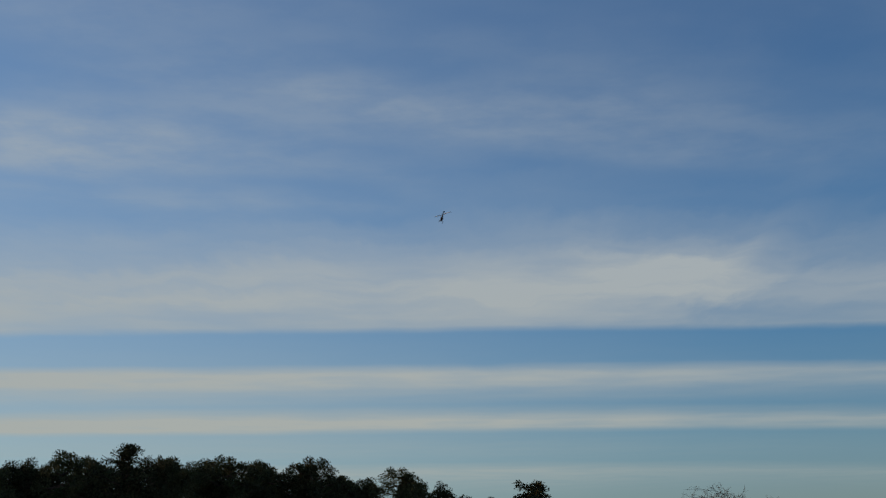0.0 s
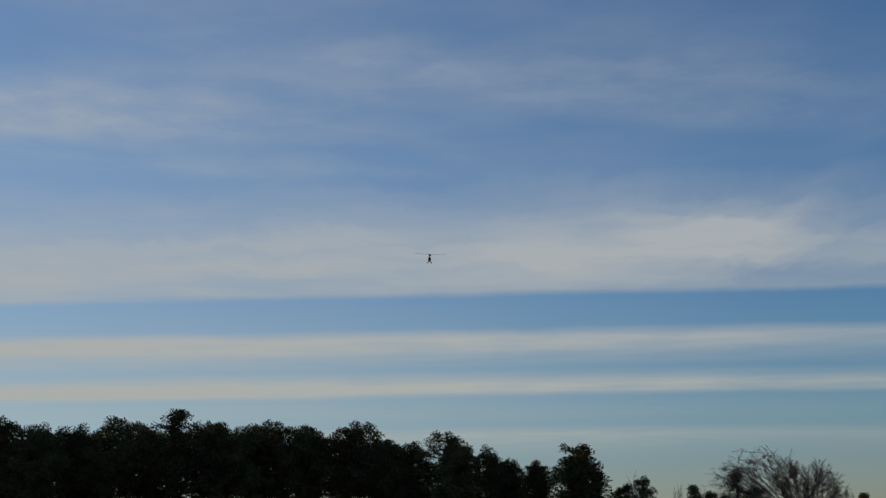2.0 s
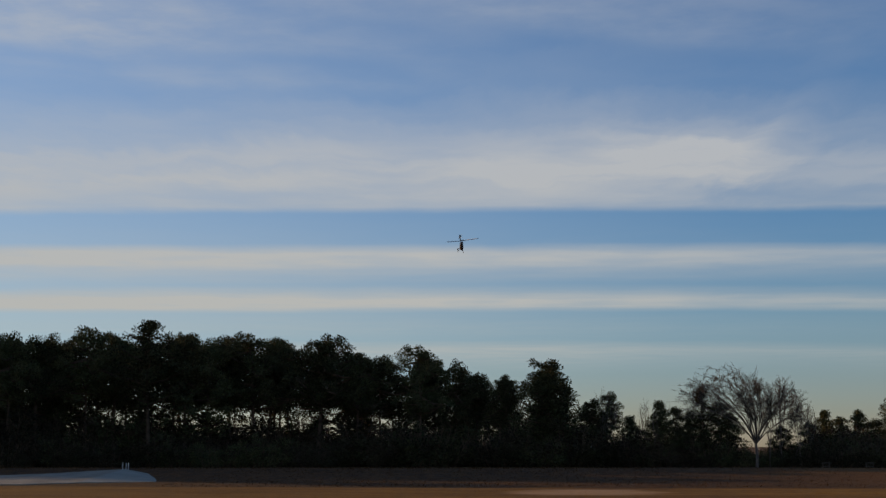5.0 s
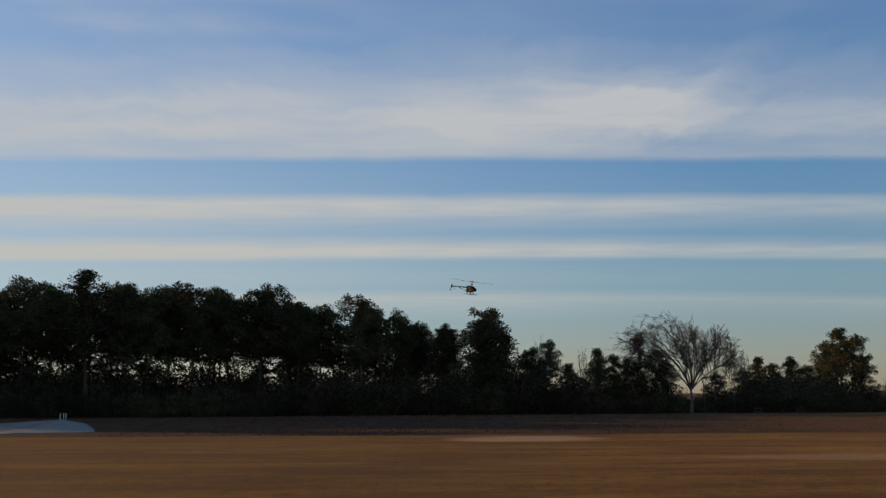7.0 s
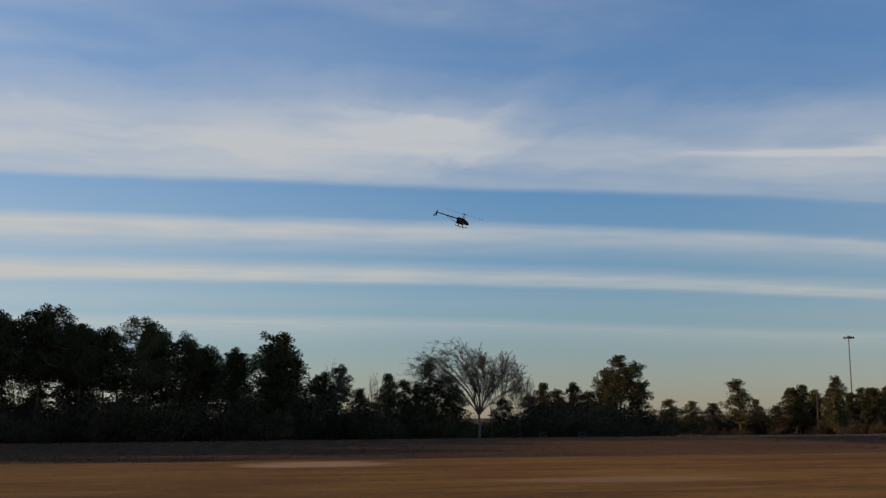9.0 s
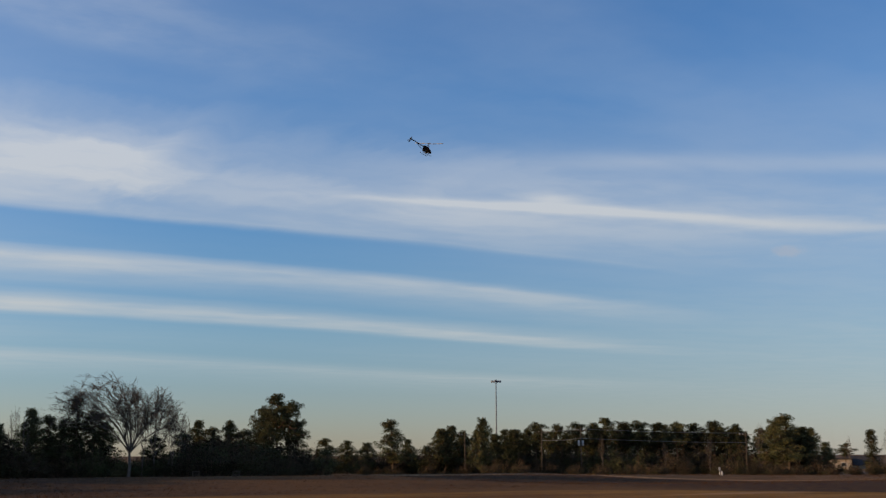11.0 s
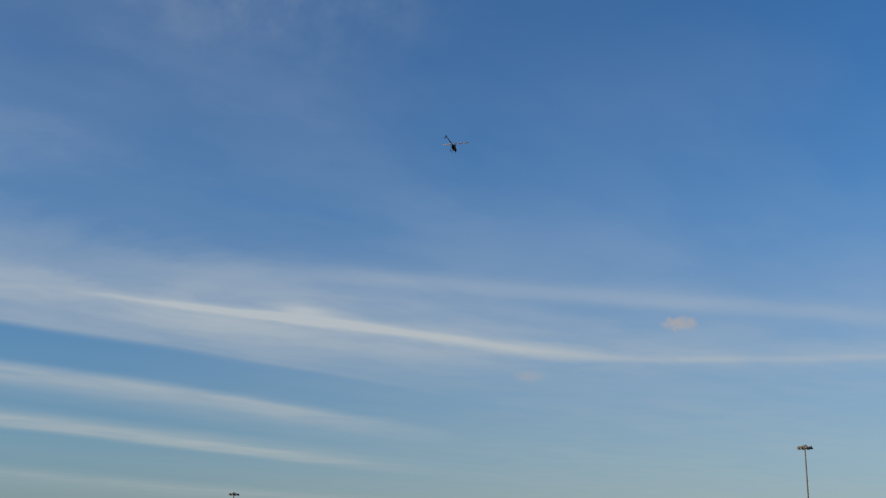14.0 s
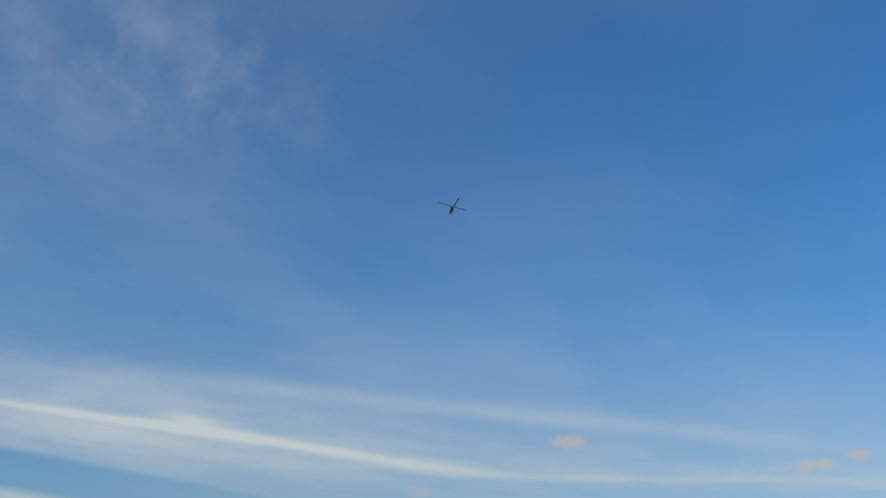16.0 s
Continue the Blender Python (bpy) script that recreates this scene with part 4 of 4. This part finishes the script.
build_house(-54.9, 375, 16, 10, tall(-54.9, -0.14, 375), TAN, "low roadside building with a yellow fascia and a flat canopy", canopy=True, windows=4)
build_house(-57.0, 378, 20, 12, tall(-57.0, -0.15, 378), BLUE_WALL, "blue metal-walled flat-roofed roadside building", windows=3)
build_house(-59.3, 380, 16, 10, tall(-59.3, -0.05, 380), TAN, "low pale tan building behind pines", windows=3)
build_house(-61.8, 385, 18, 10, tall(-61.8, -0.05, 385), TAN, "low pale tan building behind pines", windows=3)
build_house(-47.6, 340, 8, 7, tall(-47.6, -0.28, 340), TAN, "small pale house far behind scrub", windows=2)
build_house(-48.7, 345, 9, 8, tall(-48.7, -0.55, 345), TAN, "small tan pitched-roof house far behind scrub", windows=2, pitched=True)
build_house(-51.3, 400, 24, 9, tall(-51.3, -0.58, 400), TAN, "long low pale building far behind conifers", windows=5)
build_house(-56.2, 430, 7, 6, tall(-56.2, 0.08, 430), DARK_ROOF, "dark roof plant housing beyond the roadside buildings", windows=1)


def build_car(az, dist, paint, label):
    x, y = polar(az, dist)
    c = thing("parked_car", Matrix.Translation(on_ground(x, y, 0.0)) @ pose(0, 0, 0, 0, 0, az + 8), label, "car", "parked cars")
    body = loft_box([(-2.2, 0.45, 0.80, 0.78), (-2.1, 0.35, 0.95, 0.85), (2.0, 0.35, 0.85, 0.85), (2.2, 0.45, 0.72, 0.78)])
    part("body", body.done("car_body", paint, False), c)
    part("cabin", loft_box([(-1.7, 0.90, 0.95, 0.70), (-1.1, 0.90, 1.48, 0.66), (0.4, 0.88, 1.50, 0.66), (1.1, 0.84, 0.88, 0.70)]).done("car_cabin", GLASS, False), c, "dark glazed cabin")
    for wx in (-1.35, 1.35):
        for wy in (-0.78, 0.78):
            part("wheel", Shape().tube([Vector((wx, wy - 0.1, 0.32)), Vector((wx, wy + 0.1, 0.32))], [0.32, 0.32], 12).done("car_wheel", DARK_ROOF), c)


def loft_box(sections):
    """Rectangular sections along x: (x, low, high, half width)."""
    s = Shape()
    for x, z0, z1, w in sections:
        s.v += [Vector((x, -w, z0)), Vector((x, w, z0)), Vector((x, w * 0.94, z1)), Vector((x, -w * 0.94, z1))]
    n = len(sections)
    for k in range(n - 1):
        s.bridge(4 * k, 4 * k + 4, 4)
    s.f += [(3, 2, 1, 0), tuple(4 * n - 4 + i for i in range(4))]
    return s


build_car(-56.0, 362, WHITE, "white car parked beside the roadside building")
build_car(-57.6, 362, YELLOW, "yellowish car parked beside the roadside building")
build_car(-54.0, 360, BLUE_WALL, "blue car parked beside the roadside building")
build_car(-50.9, 385, WHITE, "white car parked beside the roadside building")


def build_water_tower(az, el, dist):
    x, y, h = by_top(az, el, dist)
    t = thing("water_tower", Matrix.Translation(on_ground(x, y)), "pale water tower far beyond the roadside buildings", "water tower")
    part("tank", Shape().tube([Vector((0, 0, h - 3.2)), Vector((0, 0, h - 2.4)), Vector((0, 0, h - 1.1)), Vector((0, 0, h - 0.4)), Vector((0, 0, h))], [0.6, 1.9, 2.1, 1.5, 0.3], 14).done("tank", TAN, True), t)
    for i in range(4):
        a = math.pi / 4 + i * math.pi / 2
        part("leg", Shape().tube([Vector((math.cos(a) * 3.2, math.sin(a) * 3.2, 0)), Vector((math.cos(a) * 1.5, math.sin(a) * 1.5, h - 2.2))], [0.16, 0.14], 6).done("tower_leg", STEEL), t)


build_water_tower(-54.65, 0.22, 560)


# ---- the model helicopter ----
CANOPY = material("dark_glossy_canopy", (0.026, 0.020, 0.018), 0.75, spread=0.3, scale=6.0, fine=60.0, bump=0.0, second=(0.055, 0.026, 0.014))
TRIM = material("orange_trim", (0.12, 0.065, 0.02), 0.75, spread=0.15, scale=8.0, fine=60.0, bump=0.0)
CARBON = material("black_carbon", (0.016, 0.016, 0.018), 0.8, spread=0.3, scale=20.0, fine=120.0, bump=0.0)
BLADE = material("grey_blade", (0.42, 0.42, 0.42), 0.72, spread=0.15, scale=5.0, fine=50.0, bump=0.0)
ALLOY = material("bare_alloy", (0.12, 0.12, 0.125), 0.75, 0.0, spread=0.2, scale=20.0, fine=90.0, bump=0.0)


def loft(sections, n=14):
    """Ellipses along x: (x, z, half width, half height)."""
    s = Shape()
    starts = [s.ring(Vector((x, 0, z)), Vector((0, 1, 0)), Vector((0, 0, 1)), n, w, h) for x, z, w, h in sections]
    for a, b in zip(starts, starts[1:]):
        s.bridge(a, b, n)
    s.f.append(tuple(starts[0] + i for i in reversed(range(n))))
    s.f.append(tuple(starts[-1] + i for i in range(n)))
    return s


def aerofoil(length, root, chord, thick, sign=1):
    """One blade along x."""
    s = Shape()
    prof = ((-0.25, 0.0), (-0.1, 0.5), (0.2, 0.45), (0.75, 0.0), (0.2, -0.35), (-0.1, -0.4))
    st = []
    for k, c in ((root, 0.45), (root + 0.06 * length, 1.0), (length * 0.96, 1.0), (length, 0.8)):
        st.append(len(s.v))
        droop = 0.02 * (k / length) ** 2 * length
        for a, b in prof:
            s.v.append(Vector((sign * k, sign * a * chord * c, droop + b * thick)))
    for a, b in zip(st, st[1:]):
        s.bridge(a, b, len(prof))
    s.f.append(tuple(st[-1] + i for i in range(len(prof))))
    s.f.append(tuple(st[0] + i for i in reversed(range(len(prof)))))
    return s


def build_helicopter():
    h = thing("model_helicopter", Matrix(), "dark radio-controlled model helicopter with grey rotor blades in flight", "model helicopter")
    part("canopy", loft([(-0.13, 0.02, 0.042, 0.055), (-0.06, 0.012, 0.066, 0.088), (0.04, -0.004, 0.075, 0.094), (0.14, -0.028, 0.066, 0.076), (0.215, -0.050, 0.044, 0.048), (0.25, -0.062, 0.016, 0.018)]).done("canopy", CANOPY, True), h, "dark glossy canopy")
    part("canopy_stripe", loft([(-0.07, -0.060, 0.046, 0.026), (0.02, -0.070, 0.064, 0.030), (0.12, -0.078, 0.056, 0.026), (0.19, -0.082, 0.032, 0.014)]).done("canopy_stripe", TRIM, True), h, "orange lower canopy trim")
    frame_shape = Shape().box(-0.20, 0.06, -0.035, -0.030, -0.13, 0.09).box(-0.20, 0.06, 0.030, 0.035, -0.13, 0.09).box(-0.19, 0.05, -0.03, 0.03, -0.135, -0.10)
    part("side_frame", frame_shape.done("side_frame", CARBON), h, "black carbon frame")
    part("tail_boom", Shape().tube([Vector((-0.16, 0, 0.03)), Vector((-0.55, 0, 0.035)), Vector((-0.95, 0, 0.04))], [0.021, 0.019, 0.018], 10).done("tail_boom", CARBON, True), h)
    for sy in (-1, 1):
        part("boom_brace", Shape().tube([Vector((-0.17, 0.03 * sy, -0.12)), Vector((-0.60, 0.012 * sy, 0.02))], [0.006, 0.006], 6).done("boom_brace", ALLOY), h)
        skid = part("landing_skid", Shape().tube([Vector((-0.21, 0.11 * sy, -0.195)), Vector((-0.15, 0.11 * sy, -0.21)), Vector((0.14, 0.11 * sy, -0.21)), Vector((0.20, 0.11 * sy, -0.18))], [0.009] * 4, 8).done("landing_skid", ALLOY, True), h, "pale landing skid")
        for x in (-0.09, 0.06):
            part("skid_strut", Shape().tube([Vector((x, 0.03 * sy, -0.12)), Vector((x, 0.08 * sy, -0.165)), Vector((x, 0.11 * sy, -0.21))], [0.011, 0.010, 0.009], 6).done("skid_strut", ALLOY, True), skid)
    part("mast", Shape().tube([Vector((0, 0, 0.08)), Vector((0, 0, 0.235))], [0.009, 0.008], 8).done("mast", ALLOY, True), h)
    part("swashplate", Shape().tube([Vector((0, 0, 0.135)), Vector((0, 0, 0.155))], [0.05, 0.045], 12).done("swashplate", ALLOY), h)
    fin = Shape()
    for y in (-0.005, 0.005):
        fin.v += [Vector(p) for p in ((-0.935, y, 0.10), (-0.97, y, 0.115), (-0.965, y, 0.03), (-1.03, y, -0.11), (-1.00, y, -0.12), (-0.91, y, 0.03))]
    fin.f += [tuple(range(6)), tuple(reversed(range(6, 12)))] + [(i, i + 6, (i + 1) % 6 + 6, (i + 1) % 6) for i in range(6)]
    part("tail_fin", fin.done("tail_fin", CARBON), h)
    part("tail_gearbox", Shape().box(-0.975, -0.925, -0.02, 0.045, 0.02, 0.065).done("tail_gearbox", CARBON), h)
    rotor = part("main_rotor", Shape().tube([Vector((0, 0, -0.02)), Vector((0, 0, 0.03))], [0.028, 0.022], 10).box(-0.09, 0.09, -0.014, 0.014, -0.008, 0.014).done("rotor_head", ALLOY), h, "alloy rotor head", pose(0, 0, 0.235))
    for sign in (1, -1):
        part("rotor_blade", aerofoil(0.80, 0.08, 0.062, 0.009, sign).done("rotor_blade", BLADE, True), rotor, "grey main rotor blade")
    tail = part("tail_rotor", Shape().tube([Vector((0, 0.0, 0)), Vector((0, 0.03, 0))], [0.012, 0.012], 8).done("tail_hub", ALLOY), h, "", pose(-0.95, 0.045, 0.042))
    for sign in (1, -1):
        s = aerofoil(0.135, 0.02, 0.028, 0.005, sign)
        s.v = [Vector((p.x, p.z + 0.02, p.y)) for p in s.v]
        part("tail_blade", s.done("tail_blade", BLADE, True), tail)
    return h, rotor, tail


helicopter, main_rotor, tail_rotor = build_helicopter()

# seconds; place; nose direction and mast direction
FLIGHT = [
    (0.0, (-0.05, 59.26, 19.94), (-0.10, -0.79, -0.61), (0.27, -0.61, 0.74)),
    (0.5, (-0.86, 58.22, 19.21), (0.01, -0.83, -0.56), (0.15, -0.56, 0.82)),
    (1.0, (-1.81, 57.39, 17.66), (0.07, -0.83, -0.55), (0.07, -0.54, 0.84)),
    (1.5, (-2.57, 56.50, 16.25), (0.04, -0.92, -0.39), (0.11, -0.38, 0.92)),
    (2.0, (-2.84, 55.58, 14.92), (0.05, -0.93, -0.37), (0.03, -0.37, 0.93)),
    (2.5, (-2.86, 54.70, 13.37), (0.09, -0.84, -0.54), (0.16, -0.52, 0.84)),
    (3.0, (-2.44, 53.27, 13.30), (0.08, -0.74, -0.67), (0.18, -0.65, 0.74)),
    (3.2, (-2.46, 52.69, 13.26), (-0.00, -0.65, -0.76), (0.02, -0.76, 0.65)),
    (5.3, (0.47, 42.99, 8.36), (0.11, -0.87, -0.49), (0.17, -0.47, 0.87)),
    (5.5, (0.68, 42.40, 7.74), (0.13, -0.93, -0.34), (-0.02, -0.34, 0.94)),
    (6.0, (1.12, 41.70, 6.54), (0.23, -0.96, -0.16), (0.02, -0.16, 0.99)),
    (6.5, (1.64, 41.27, 5.70), (0.44, -0.89, -0.11), (0.06, -0.10, 0.99)),
    (7.0, (2.49, 40.76, 5.38), (0.70, -0.70, -0.12), (0.18, -0.10, 0.98)),
    (7.5, (3.63, 39.61, 5.88), (0.75, -0.64, -0.19), (0.10, -0.17, 0.98)),
    (8.0, (4.89, 38.37, 6.71), (0.76, -0.58, -0.29), (0.16, -0.26, 0.95)),
    (8.2, (5.57, 38.40, 7.03), (0.76, -0.56, -0.32), (0.18, -0.29, 0.94)),
    (10.3, (16.06, 38.19, 11.36), (0.92, 0.31, -0.25), (0.30, -0.12, 0.95)),
    (10.5, (17.13, 38.10, 11.91), (0.94, 0.29, -0.20), (0.24, -0.14, 0.96)),
    (11.0, (20.38, 37.85, 13.22), (0.92, 0.33, -0.20), (0.26, -0.15, 0.96)),
    (11.5, (22.89, 37.74, 14.67), (0.95, 0.26, -0.17), (0.23, -0.20, 0.95)),
    (12.0, (25.89, 38.34, 16.28), (0.97, 0.19, -0.16), (0.19, -0.17, 0.97)),
    (12.5, (28.67, 38.86, 18.11), (0.95, 0.17, -0.26), (0.29, -0.22, 0.93)),
    (13.0, (31.82, 39.87, 19.42), (0.94, 0.21, -0.26), (0.30, -0.17, 0.94)),
    (13.5, (34.83, 40.73, 21.11), (0.92, 0.26, -0.29), (0.33, -0.12, 0.94)),
    (14.0, (36.02, 39.92, 22.08), (0.90, 0.36, -0.25), (0.30, -0.07, 0.95)),
    (14.5, (37.14, 39.10, 23.05), (0.86, 0.38, -0.35), (0.38, -0.02, 0.92)),
    (15.0, (37.66, 37.81, 24.42), (0.80, 0.40, -0.45), (0.48, 0.04, 0.88)),
    (15.5, (38.23, 36.46, 25.64), (0.41, 0.42, -0.81), (0.59, 0.56, 0.59)),
    (16.0, (39.53, 36.35, 24.90), (0.43, 0.88, -0.21), (0.17, 0.15, 0.97)),
]
# seconds and turn of the main rotor, degrees
SPIN = [
    (0.0, 150), (0.5, 138), (1.0, 176), (1.5, 70), (2.0, 72), (2.5, 162), (3.0, 150), (3.2, 52), (5.3, 74), (5.5, 72), (6.0, 166), (6.5, 118), (7.0, 62), (7.5, 28), (8.0, 44), (8.2, 46), (10.3, 90), (10.5, 88), (11.0, 86), (11.5, 92), (12.0, 110), (12.5, 94), (13.0, 76), (13.5, 60), (14.0, 80), (14.5, 78), (15.0, 32), (15.5, 160), (16.0, 92),
]


def attitude(place, nose, mast):
    f = Vector(nose).normalized()
    z = Vector(mast)
    z = (z - f * z.dot(f)).normalized()
    m = Matrix((f, z.cross(f), z)).transposed().to_4x4()
    return Matrix.Translation(place) @ m


def motions():
    walk(helicopter, [(t, attitude(p, f, z)) for t, p, f, z in FLIGHT])
    rows, turn = [(0.0, SPIN[0][1])], SPIN[0][1]
    for (t0, a0), (t1, a1) in zip(SPIN, SPIN[1:]):
        steps = max(1, round((t1 - t0) * 10))
        gain = (a1 - turn) % 180.0
        while gain < steps * 36:
            gain += 180.0
        while gain > steps * 80:
            gain -= 180.0
        for k in range(1, steps + 1):
            rows.append((t0 + (t1 - t0) * k / steps, turn + gain * k / steps))
        turn += gain
    walk(main_rotor, [(t, pose(0, 0, 0.235, 0, 0, a)) for t, a in rows])
    walk(tail_rotor, [(k * 0.1, pose(-0.95, 0.045, 0.042, 0, 83.0 * k, 0)) for k in range(161)])


motions()
